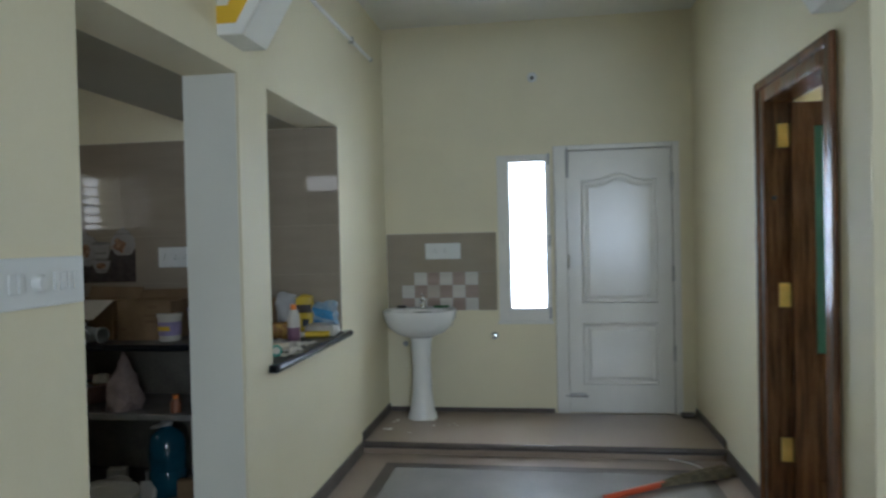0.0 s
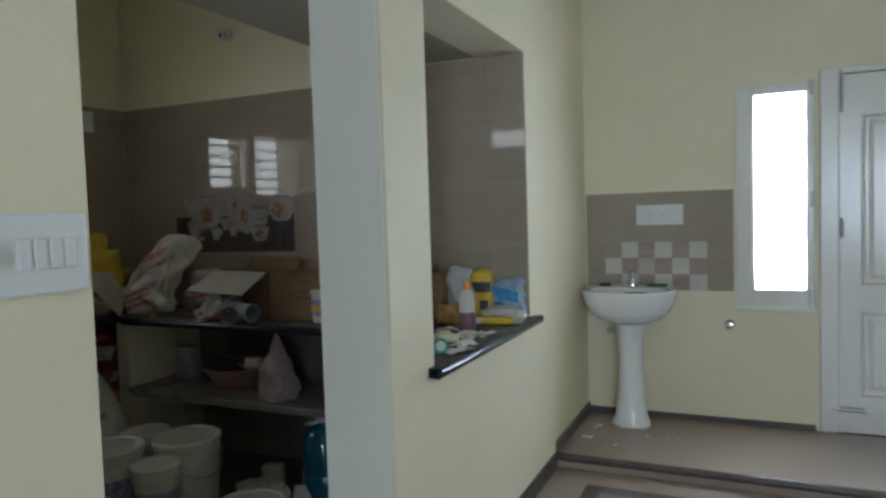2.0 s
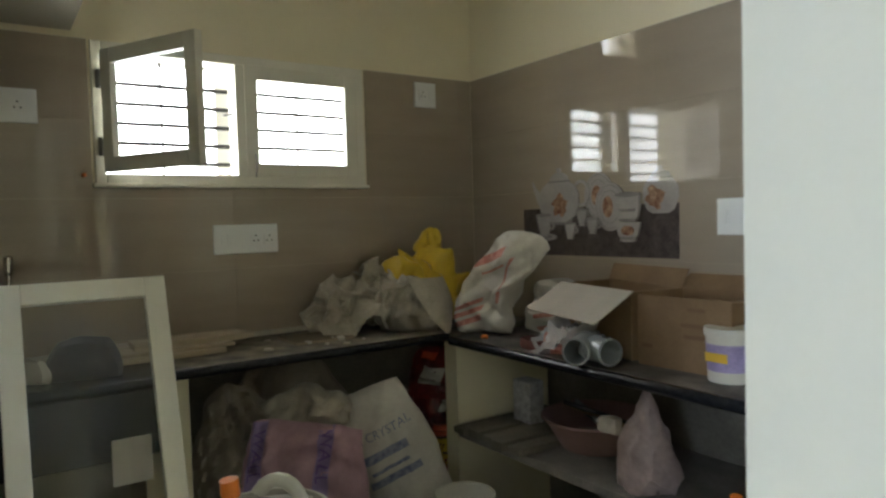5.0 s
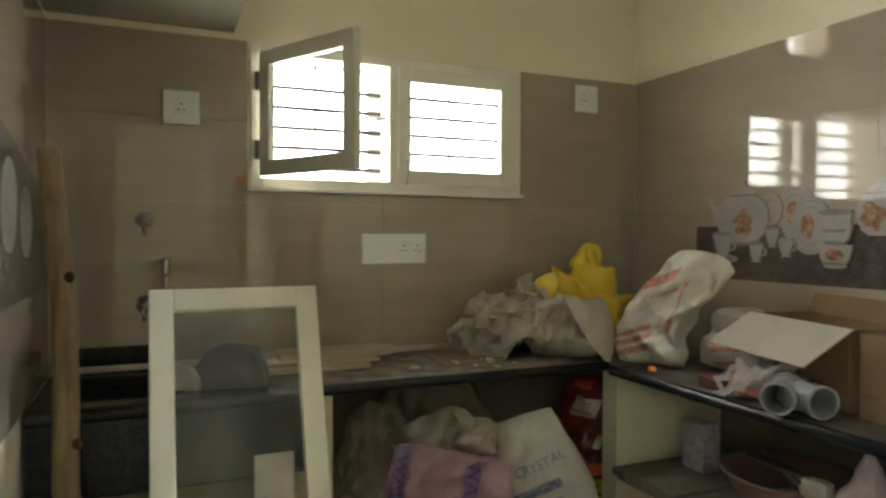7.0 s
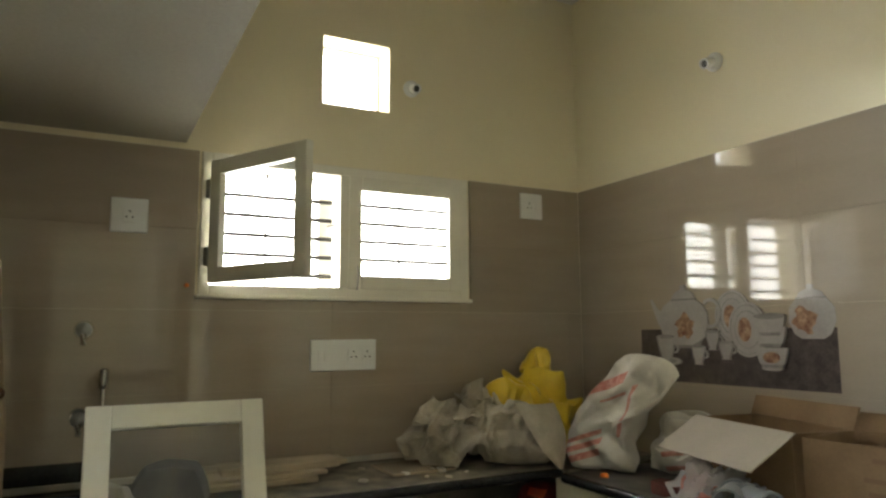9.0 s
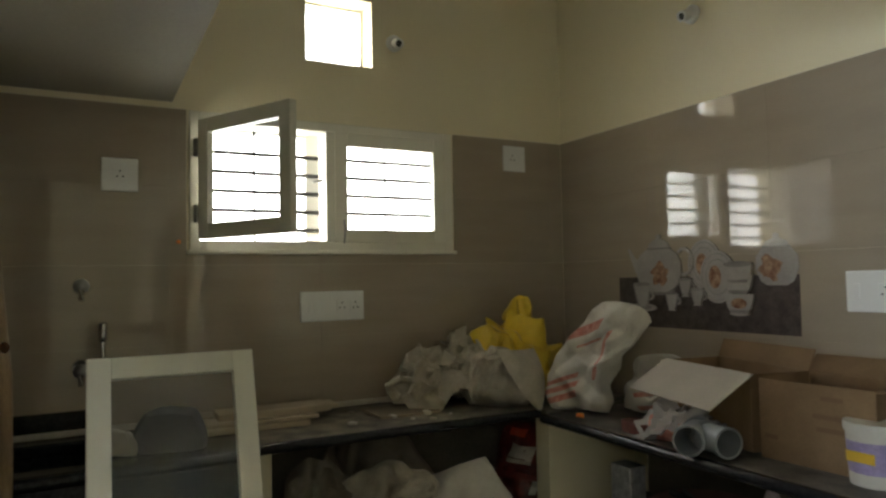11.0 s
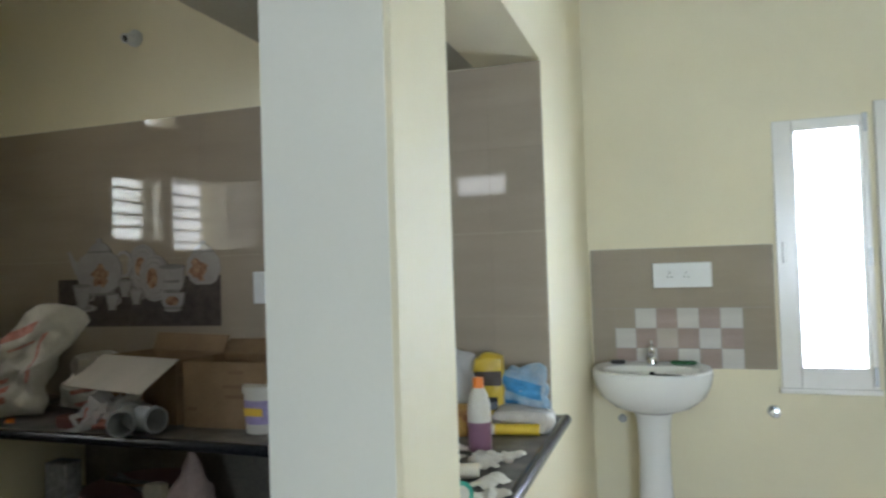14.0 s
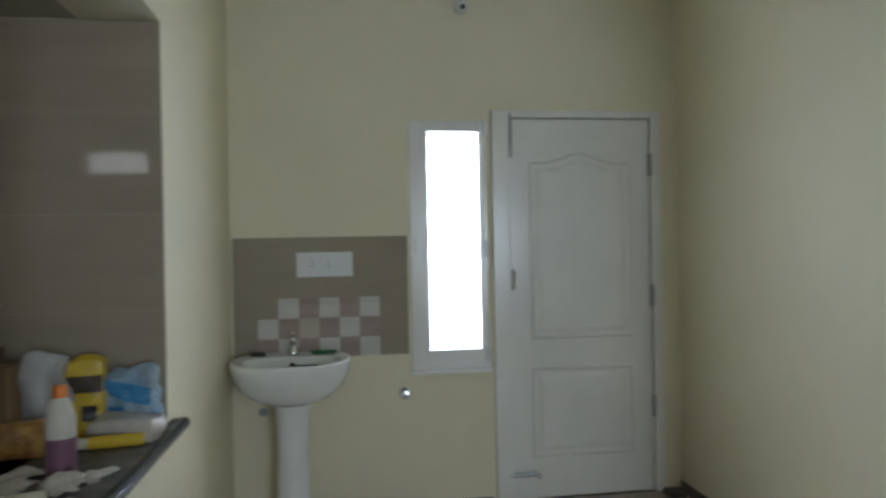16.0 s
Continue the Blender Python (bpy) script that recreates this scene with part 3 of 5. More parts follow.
def switch_plate(name, label, m, w, h, keys, knob=None, sockets=()):
    """A plate in its own x (along the wall) and z, facing -y."""
    t = thing(name, label, "switchboard", m)
    part("plate", B(-w / 2, w / 2, -0.012, 0.0, -h / 2, h / 2, bev=0.005), PLASTIC, t)
    for k in keys:
        part("rocker", B(k - 0.010, k + 0.010, -0.0165, -0.011, -0.024, 0.024, bev=0.003), PLASTIC, t)
    if knob is not None:
        part("regulator_knob", shift(lathe([(0.021, 0), (0.021, 0.012), (0.016, 0.02), (0, 0.021)], 24), pose(knob, -0.011, 0, 90, 0, 0)), PLASTIC, t, smooth=True)
    for s in sockets:
        f = part("socket", B(s - 0.024, s + 0.024, -0.0150, -0.011, -0.026, 0.026, bev=0.003), PLASTIC, t)
        for dx, dz in ((0, 0.013), (-0.01, -0.008), (0.01, -0.008)):
            part("socket_hole", shift(lathe([(0.0035, 0), (0.0035, 0.002), (0, 0.002)], 10), pose(s + dx, -0.0145, dz, 90, 0, 0)), BLACKP, f)
    return t


switch_plate("switchboard", "white modular switch plate above the basin", pose(-0.512, F - 0.008, 1.355), 0.28, 0.125, (0.095, 0.118), None, (-0.06, 0.02))
switch_plate("switchboard", "large white switchboard with fan regulator knob on cream wall", pose(D, 2.335, 1.365, 0, 0, 90), 0.305, 0.125, (-0.105, -0.075, 0.045, 0.07, 0.095, 0.12), -0.02)
switch_plate("switchboard", "white modular switch plate on kitchen tiles", pose(W + 0.008, 3.646, 1.332, 0, 0, 90), 0.28, 0.125, (-0.10, -0.075), None, (0.04, 0.1))
switch_plate("socket_outlet", "square white power socket on kitchen tiles", pose(W + 0.008, 2.825, 1.85, 0, 0, 90), 0.125, 0.125, (), None, (0.0,))
switch_plate("socket_outlet", "square white power socket on kitchen tiles", pose(W + 0.008, 4.59, 2.025, 0, 0, 90), 0.125, 0.125, (0.03,), None, (-0.015,))
switch_plate("switchboard", "white modular switch plate on kitchen tiles", pose(-2.06, N - 0.008, 1.373), 0.25, 0.13, (-0.09,), None, (0.0, 0.07))


def lamp_holder(m, tilt=20):
    t = thing("lamp_holder", "empty white angled lamp holder on a round base", "lamp holder", m, "bare lamp holders")
    part("base", shift(lathe([(0.038, 0), (0.038, 0.012), (0.028, 0.02), (0, 0.02)], 24), pose(0, 0, 0, 90, 0, 0)), PLASTIC, t, smooth=True)
    k = pose(0, -0.015, 0, 90 + tilt, 0, 0)
    part("cup", shift(lathe([(0.018, 0), (0.022, 0.03), (0.022, 0.055), (0.016, 0.055), (0.014, 0.02), (0, 0.02)], 20), k), PLASTIC, t, smooth=True)
    part("contact", shift(lathe([(0.015, 0.048), (0, 0.049)], 16), k), BLACKP, t)


lamp_holder(pose(0.214, F, 2.685))
lamp_holder(pose(W, 3.955, 2.515, 0, 0, 90))
lamp_holder(pose(-2.775, N, 2.49))

# wash basin on its pedestal
bs = thing("wash_basin", "white porcelain wash basin on a pedestal, dusty rim", "wash basin", pose(-0.67, F - 0.008, STEP))


def basin_ring(w, d, z, yo=0.0, n=40):
    """D-shaped ring: flat against the wall, round in front."""
    pts = []
    for k in range(n):
        a = 2 * math.pi * k / n
        c, s = math.cos(a), math.sin(a)
        x = w / 2 * math.copysign(abs(c) ** 0.72, c)
        y = -d / 2 + d / 2 * math.copysign(abs(s) ** (0.55 if s > 0 else 0.9), s) + yo
        pts.append((x, y, z))
    return pts


bm = bmesh.new()
rings = [basin_ring(0.19, 0.20, 0.625, -0.09), basin_ring(0.36, 0.31, 0.66, -0.06), basin_ring(0.48, 0.40, 0.71, -0.025), basin_ring(0.535, 0.44, 0.765), basin_ring(0.555, 0.455, 0.815),
         basin_ring(0.553, 0.453, 0.832), basin_ring(0.54, 0.442, 0.838), basin_ring(0.505, 0.41, 0.838, -0.018), basin_ring(0.45, 0.29, 0.83, -0.105), basin_ring(0.39, 0.245, 0.77, -0.12), basin_ring(0.22, 0.14, 0.71, -0.17), basin_ring(0.04, 0.03, 0.70, -0.21)]
rv = [[bm.verts.new(q) for q in r] for r in rings]
for a, b in zip(rv, rv[1:]):
    for k in range(len(a)):
        j = (k + 1) % len(a)
        bm.faces.new([a[k], a[j], b[j], b[k]])
bm.faces.new(rv[0])
bm.faces.new(rv[-1])
part("bowl", bm, PORCELAIN, bs, smooth=True)
part("pedestal", lathe([(0.115, 0.0), (0.115, 0.02), (0.098, 0.06), (0.078, 0.2), (0.072, 0.42), (0.08, 0.58), (0.095, 0.64), (0.0, 0.64)], 32, m=pose(0, -0.19, 0), sy=0.85), PORCELAIN, bs, smooth=True)
part("joint", lathe([(0.088, 0.622), (0.088, 0.632), (0, 0.632)], 28, m=pose(0, -0.19, 0), sy=0.9), BLACKP, bs, "dark gap under the bowl")
tp = part("tap", lathe([(0.024, 0), (0.022, 0.03), (0.016, 0.045), (0.018, 0.085), (0, 0.09)], 20, m=pose(0, -0.065, 0.836)), CHROME, bs, smooth=True)
part("spout", tube([(0, -0.065, 0.89), (0, -0.12, 0.90), (0, -0.165, 0.885)], 0.011, 10), CHROME, tp, smooth=True)
part("lever", tube([(0, -0.065, 0.925), (0, -0.10, 0.95)], 0.006, 8), CHROME, tp)
part("overflow_hole", shift(lathe([(0.014, 0), (0.014, 0.004), (0, 0.004)], 16), pose(0, -0.135, 0.795, 115, 0, 0)), BLACKP, bs)
soap = tagged(link("soap_box", B(-0.87, -0.80, F - 0.12, F - 0.08, STEP + 0.838, STEP + 0.855, bev=0.006), BLACKP), "small black soap box on the basin rim", "soap box")
sc = tagged(link("scouring_pad", shift(sack(0.12, 0.05, 0.016, 3, 0.2), pose(-0.52, F - 0.095, STEP + 0.8385)), mat("green_scourer", (0.03, 0.12, 0.04), 0.9, 0.3, 40)), "green scouring pad on the basin rim", "scouring pad")
st = tagged(link("sludge_streak", shift(sack(0.13, 0.014, 0.006, 5, 0.3), pose(-0.60, F - 0.445, STEP + 0.8375)), BLACKP), "dark strip of dirt on the basin's front rim", "dirt strip")
an = thing("angle_valve", "small chrome angle valve on cream wall", "valve", pose(-0.116, F, 0.685))
part("flange", shift(lathe([(0.03, 0), (0.026, 0.008), (0, 0.008)], 20), pose(0, 0, 0, 90, 0, 0)), CHROME, an, smooth=True)
part("stem", tube([(0, 0, 0), (0, -0.06, 0)], 0.011, 10), CHROME, an)
part("handle", shift(lathe([(0.02, 0), (0.022, 0.012), (0, 0.018)], 16), pose(0, -0.055, 0, 90, 0, 0)), CHROME, an, smooth=True)
an2 = thing("angle_valve", "small chrome angle valve beside the pedestal", "valve", pose(-0.83, F, 0.62))
part("flange", shift(lathe([(0.022, 0), (0.02, 0.008), (0, 0.008)], 16), pose(0, 0, 0, 90, 0, 0)), STEEL, an2, smooth=True)
part("stem", tube([(0, 0, 0), (0, -0.05, 0)], 0.01, 10), STEEL, an2)

# conduit on the dining wall
cd = thing("conduit_pipe", "cream painted conduit pipe along the wall", "conduit")
part("pipe", tube([(D + 0.016, 3.56, 2.785), (D + 0.016, 5.70, 2.785)], 0.0125, 12), WHITEP, cd, smooth=True)
part("end_cap", tube([(D + 0.016, 5.69, 2.785), (D + 0.016, 5.71, 2.785)], 0.0155, 12), STEEL, cd, smooth=True)
for y in (4.2, 5.2):
    part("saddle", B(D, D + 0.031, y - 0.008, y + 0.008, 2.765, 2.805, bev=0.003), STEEL, cd)

# dark wooden bedroom door, standing open
wdoor = tagged(new("door_2"), "dark polished wooden door standing open, green glass panel", "door", kind="structure")
for a in ((R - 0.02, R + 0.13, 4.43, 4.528, 0, 2.198), (R - 0.02, R + 0.13, 3.602, 3.70, 0, 2.198), (R - 0.02, R + 0.13, 3.70, 4.43, 2.10, 2.198)):
    part("door_frame", B(*a, bev=0.01), WOOD, wdoor)
for a in ((R - 0.03, R - 0.005, 4.50, 4.545, 0, 2.215), (R - 0.03, R - 0.005, 3.585, 3.63, 0, 2.215), (R - 0.03, R - 0.005, 3.63, 4.50, 2.17, 2.215)):
    part("architrave", B(*a, bev=0.008), WOOD, wdoor)
LX = R + 0.10
for a in ((LX, LX + 0.11, 4.39, 4.428, 0.01, 2.09), (LX + 0.65, LX + 0.76, 4.39, 4.428, 0.01, 2.09), (LX + 0.11, LX + 0.65, 4.39, 4.428, 1.97, 2.09),
          (LX + 0.11, LX + 0.65, 4.39, 4.428, 0.72, 0.84), (LX + 0.11, LX + 0.65, 4.39, 4.428, 0.01, 0.20)):
    part("rail", B(*a, bev=0.006), WOOD, wdoor)
part("lower_panel", B(LX + 0.11, LX + 0.65, 4.40, 4.418, 0.20, 0.72, bev=0.004), WOOD, wdoor)
part("glass_panel", B(LX + 0.11, LX + 0.65, 4.404, 4.412, 0.84, 1.97), GREENGLASS, wdoor, "dull green glass panel")
for z in (0.35, 1.13, 1.93):
    part("hinge", B(R + 0.045, R + 0.098, 4.418, 4.4295, z - 0.06, z + 0.06, bev=0.002), BRASS, wdoor, "brass hinge")
part("screw_hole", shift(lathe([(0.012, 0), (0, 0.002)], 12), pose(R + 0.03, 4.429, 1.62, 90, 0, 0)), BLACKP, wdoor)

# broom and wire on the floor
br = thing("broom", "grass broom with an orange-red handle lying on the floor", "broom", pose(0.93, 4.79, 0.0, 0, 0, 33))
part("handle", tube([(-0.42, 0, 0.02), (0.0, 0, 0.028)], 0.017, 12), REDPLASTIC, br, smooth=True)
bb = bmesh.new()
rng = random.Random(4)
for k in range(90):
    a = rng.uniform(-1, 1)
    z0 = rng.uniform(0.012, 0.05)
    L = rng.uniform(0.42, 0.54)
    tube([(-0.04, a * 0.015, z0 * 0.5 + 0.012), (0.12, a * 0.03, z0 + 0.004), (L * 0.7, a * 0.05, z0), (L, a * 0.065 + rng.uniform(-0.01, 0.01), max(0.004, z0 - rng.uniform(0, 0.02)))], 0.0035, 4, bb, 0.4)
part("bristles", bb, BRISTLE, br)
wi = tagged(link("loose_wire", tube([(0.86 + 0.36 * math.sin(u * 1.5), 5.34 - 0.24 * (1 - math.cos(u * 1.55)), 0.006) for u in [k / 14 for k in range(15)]], 0.004, 6), WHITEP), "thin white wire lying on the stone floor", "wire")
rng = random.Random(8)
for k in range(14):
    x, y = rng.uniform(-0.9, -0.35), rng.uniform(5.45, 6.0)
    s = rng.uniform(0.006, 0.02)
    tagged(link("plaster_crumb", shift(sack(s * 2, s, s * 0.5, k, 0.3, cuts=2), pose(x, y, STEP, 0, 0, rng.uniform(0, 180))), WHITEP), "small white plaster crumb on the platform", "debris", "plaster crumbs")

# ---- kitchen: window, tiles, counters ----
kw = tagged(new("window_2"), "kitchen window with two shutters and iron bars, one shutter open", "window", kind="structure")
y0, y1, z0, z1 = 3.07, 4.24, 1.565, 2.12
for a in ((y0, y0 + 0.04, z0, z1), (y1 - 0.045, y1, z0, z1), (y0 + 0.04, y1 - 0.045, z0, z0 + 0.042), (y0 + 0.04, y1 - 0.045, z1 - 0.04, z1), (3.625, 3.665, z0 + 0.042, z1 - 0.04)):
    part("window_frame", B(W - 0.10, W + 0.012, *a, bev=0.005), WINPAINT, kw)
part("window_sill", B(W - 0.02, W + 0.03, y0 - 0.01, y1 + 0.01, z0 - 0.012, z0 + 0.004, bev=0.004), WINPAINT, kw)
part("outer_mullion", B(W - 0.22, W - 0.175, 3.59, 3.675, 1.566, 2.085), WHITEWASH, kw)
part("outer_lintel", B(W - 0.22, W - 0.175, 3.071, 4.239, 2.086, 2.119), WHITEWASH, kw)
for k in range(5):
    z = 1.665 + 0.082 * k
    part("iron_bar", tube([(W - 0.16, y0, z), (W - 0.16, y1, z)], 0.009, 8), IRON, kw)
for y in (3.36, 3.97):
    part("iron_bar", tube([(W - 0.165, y, z0), (W - 0.165, y, z1)], 0.005, 6), IRON, kw)


def shutter(name, parent, m, w, h, st=0.058):
    """Framed glass shutter hinged at its own origin, lying along +y, facing +x."""
    s = part(name, boxes((-0.016, 0.016, 0, st, 0, h), (-0.016, 0.016, w - st, w, 0, h), (-0.016, 0.016, st, w - st, 0, st), (-0.016, 0.016, st, w - st, h - st, h), bev=0.004), WINPAINT, parent)
    s.matrix_local = m
    p = part("pane", B(-0.003, 0.003, st - 0.004, w - st + 0.004, st - 0.004, h - st + 0.004), PANE, s)
    p.visible_shadow = False
    return s


shutter("shutter", kw, pose(W + 0.0, 3.663, 1.603), 0.536, 0.479)
sh = shutter("shutter", kw, pose(W + 0.03, 3.112, 1.61, 0, 0, -62), 0.515, 0.468)
for z in (0.1, 0.36):
    part("hinge", B(-0.012, 0.02, -0.022, 0.0, z - 0.035, z + 0.035, bev=0.002), STEEL, sh)
part("stay_hook", tube([(W + 0.02, 3.70, 1.60), (W + 0.035, 3.70, 1.66), (W + 0.02, 3.70, 1.70)], 0.004, 6), STEEL, kw)
part("latch", tube([(W - 0.02, 3.605, 1.86), (W + 0.03, 3.60, 1.865), (W + 0.035, 3.56, 1.855)], 0.005, 6), STEEL, kw)
vt = tagged(new("ventilator_window"), "square open ventilator high in the wall", "ventilator", kind="structure")
for a in ((3.545, 3.556, 2.39, 2.69), (3.839, 3.85, 2.39, 2.69), (3.556, 3.839, 2.39, 2.40), (3.556, 3.839, 2.68, 2.69)):
    part("window_frame", B(W - 0.2, W - 0.12, *a), WINPAINT, vt)

# counters
cn = thing("kitchen_counter_north", "black granite counter on a plastered support, dusty", "counter")
part("worktop", B(-3.10, DK, 4.335, N, 0.855, 0.893, bev=0.010), DUSTY, cn, smooth=True)
part("front_edge", tube([(-3.10, 4.335, 0.874), (DK, 4.335, 0.874)], 0.0195, 12), GRANITE, cn, "polished bullnose edge", smooth=True)
part("support", B(-3.19, -3.10, 4.36, N - 0.006, 0, 0.855), CREAM, cn)
part("shelf", B(-3.10, DK, 4.36, N, 0.455, 0.49, bev=0.005), mat("dusty_stone_shelf", (0.20, 0.185, 0.165), 0.7, 0.25, 7, 0.15), cn, "dusty stone shelf")
cwt = thing("kitchen_counter_west", "black granite counter slab, dusty and littered", "counter")
part("worktop", B(W, -3.15, 3.22, 4.355, 0.865, 0.902, bev=0.008), DUSTIER, cwt, smooth=True)
part("corner_slab", B(W, -3.105, 4.3555, N, 0.865, 0.902, bev=0.004), DUSTIER, cwt)
part("front_edge", tube([(-3.15, 3.22, 0.884), (-3.15, 4.35, 0.884)], 0.0185, 12), GRANITE, cwt, "polished bullnose edge", smooth=True)
part("upstand", B(W, W + 0.025, 2.41, N - 0.02, 0.903, 0.925, bev=0.004), mat("pale_cement", (0.45, 0.41, 0.34), 0.8, 0.15, 9), cwt, "rough cement fillet along the wall")
part("support", B(W, -3.22, 3.20, 3.28, 0, 0.865), CREAM, cwt)

# black granite sink
sk = thing("kitchen_sink", "black granite sink trough under the taps", "sink")
part("rim", boxes((W, -3.56, 2.40, 3.20, 0.86, 0.90), (-3.20, -3.12, 2.40, 3.20, 0.86, 0.90), (-3.56, -3.20, 2.40, 2.46, 0.86, 0.90), (-3.56, -3.20, 2.80, 3.20, 0.86, 0.90), bev=0.006), GRANITE, sk)
part("apron", B(-3.14, -3.12, 2.40, 3.20, 0.64, 0.858, bev=0.003), GRANITE, sk)
part("bowl", boxes((-3.56, -3.20, 2.46, 2.80, 0.66, 0.68), (-3.575, -3.56, 2.46, 2.80, 0.66, 0.859), (-3.20, -3.185, 2.46, 2.80, 0.66, 0.859), (-3.56, -3.20, 2.445, 2.46, 0.66, 0.859), (-3.56, -3.20, 2.80, 2.815, 0.66, 0.859)), GRANITE, sk)
part("bullnose_edge", tube([(-3.12, 2.40, 0.879), (-3.12, 3.20, 0.879)], 0.0195, 12), GRANITE, sk, "polished rounded rim", smooth=True)
part("splash_back", B(W + 0.008, W + 0.02, 2.42, 2.75, 0.903, 0.99), GRANITE, sk)
part("support", B(-3.60, -3.16, 2.40, 2.47, 0, 0.655), CREAM, sk)


def bib_tap(m):
    t = thing("wall_tap", "chrome bib tap on kitchen tiles", "tap", m, "kitchen wall taps")
    part("flange", shift(lathe([(0.032, 0), (0.028, 0.01), (0, 0.01)], 20), pose(0, 0, 0, 90, 0, 0)), CHROME, t, smooth=True)
    part("body", tube([(0, 0, 0), (0, -0.09, 0)], 0.013, 12), CHROME, t, smooth=True)
    part("spout", tube([(0, -0.05, 0), (0, -0.10, -0.015), (0, -0.115, -0.05)], 0.010, 10), CHROME, t, smooth=True)
    part("knob", shift(lathe([(0.022, 0), (0.026, 0.015), (0.016, 0.03), (0, 0.036)], 16), pose(0, -0.075, 0, 90, 0, 0)), STEEL, t, smooth=True)


bib_tap(pose(W + 0.008, 2.70, 1.436, 0, 0, 90))
bib_tap(pose(W + 0.008, 2.70, 1.14, 0, 0, 90))
sp = thing("pillar_tap", "chrome upright spout on a thin riser behind the sink", "tap", pose(W + 0.05, 2.77, 0.90))
part("base", lathe([(0.028, 0), (0.026, 0.012), (0.014, 0.02), (0, 0.02)], 20), CHROME, sp, smooth=True)
part("riser", tube([(0, 0, 0.01), (0, 0, 0.34)], 0.008, 10), CHROME, sp, smooth=True)
part("nozzle", lathe([(0.012, 0.335), (0.0155, 0.34), (0.0155, 0.40), (0.009, 0.405), (0, 0.405)], 16), CHROME, sp, smooth=True)
plug = tagged(link("wall_plug", shift(lathe([(0.008, 0), (0.008, 0.02), (0, 0.022)], 12), pose(W + 0.006, 3.03, 1.60, 90, 0, 90)), ORANGE), "small orange plug in the tiled wall", "wall plug")

# crockery mural printed on the tiles of the north wall
mu = thing("tile_mural", "printed tile mural of white crockery on a dark table", "tile mural")
CHINA = mat("printed_china_white", (0.37, 0.345, 0.325), 0.05, 0.1, 12, 0.0)
CHINAS = mat("printed_china_grey", (0.24, 0.225, 0.215), 0.05, 0.2, 14, 0.0)
CHINAO = mat("printed_china_rust", (0.24, 0.11, 0.07), 0.05, 0.3, 40, 0.0, col2=(0.45, 0.30, 0.2))
SLATE = mat("printed_dark_table", (0.085, 0.070, 0.066), 0.05, 0.25, 25, 0.0, 150)


def flat(name, pts, m, lay, parent=None):
    """A printed shape on the north wall's tiles: (x, z) outline."""
    return part(name, prism(pts, "y", N - 0.0085 - 0.0005 * lay, N - 0.0080), m, parent or mu)


def oval(cx, cz, rx, rz, n=28, a0=0.0, a1=2 * math.pi):
    return [(cx + rx * math.cos(a0 + (a1 - a0) * k / n), cz + rz * math.sin(a0 + (a1 - a0) * k / n)) for k in range(n)]


def vessel(cx, base, prof):
    """A symmetric outline from (half-width, height) rows."""
    return [(cx - w, base + h) for w, h in prof] + [(cx + w, base + h) for w, h in reversed(prof)]


flat("table_print", [(-3.243, 1.213), (-2.352, 1.217), (-2.350, 1.430), (-3.240, 1.428)], SLATE, 0)
def plate_print(cx, cz, rx, rz, lay):
    flat("plate_shade", oval(cx + 0.006, cz - 0.004, rx, rz), SLATE, lay)
    flat("plate_print", oval(cx, cz, rx, rz), CHINA, lay + 1)
    flat("plate_ring", oval(cx, cz, rx * 0.90, rz * 0.91), CHINAS, lay + 2)
    flat("plate_rim", oval(cx, cz, rx * 0.86, rz * 0.88), CHINA, lay + 3)
    flat("plate_ring", oval(cx, cz, rx * 0.66, rz * 0.69), CHINAS, lay + 4)
    flat("plate_well", oval(cx, cz, rx * 0.62, rz * 0.66), CHINA, lay + 5)
    flat("plate_decoration", oval(cx - rx * 0.12, cz, rx * 0.34, rz * 0.44), CHINAO, lay + 6)


def arc_band(cx, cz, r0, r1, a0, a1, sz=1.2, n=20):
    """A curved band, for handles."""
    o = [(cx + r0 * math.cos(a0 + (a1 - a0) * k / n), cz + sz * r0 * math.sin(a0 + (a1 - a0) * k / n)) for k in range(n + 1)]
    i = [(cx + r1 * math.cos(a0 + (a1 - a0) * k / n), cz + sz * r1 * math.sin(a0 + (a1 - a0) * k / n)) for k in range(n + 1)]
    return o + i[::-1]


plate_print(-2.755, 1.475, 0.083, 0.100, 0)
plate_print(-2.690, 1.425, 0.084, 0.102, 7)
# teapot
pot = [(0.050, 0.0), (0.082, 0.016), (0.112, 0.050), (0.127, 0.095), (0.124, 0.140), (0.104, 0.172), (0.074, 0.190), (0.062, 0.196)]
flat("teapot_spout", [(-3.095, 1.425), (-3.135, 1.450), (-3.158, 1.500), (-3.180, 1.555), (-3.168, 1.558), (-3.142, 1.522), (-3.110, 1.495)], CHINA, 2)
flat("teapot_handle", arc_band(-2.855, 1.490, 0.050, 0.038, -1.9, 2.3), CHINA, 14)
flat("teapot_print", vessel(-2.995, 1.352, pot), CHINA, 15)
flat("teapot_shade", vessel(-2.995, 1.352, [(0.050, 0.0), (0.080, 0.014), (0.104, 0.040), (0.085, 0.030), (0.045, 0.012)]), CHINAS, 16)
flat("teapot_band", vessel(-2.990, 1.546, [(0.066, 0), (0.064, 0.007)]), CHINAS, 16)
flat("teapot_lid", vessel(-2.990, 1.553, [(0.060, 0), (0.052, 0.018), (0.030, 0.032), (0.010, 0.038), (0.013, 0.050), (0.007, 0.057)]), CHINA, 16)
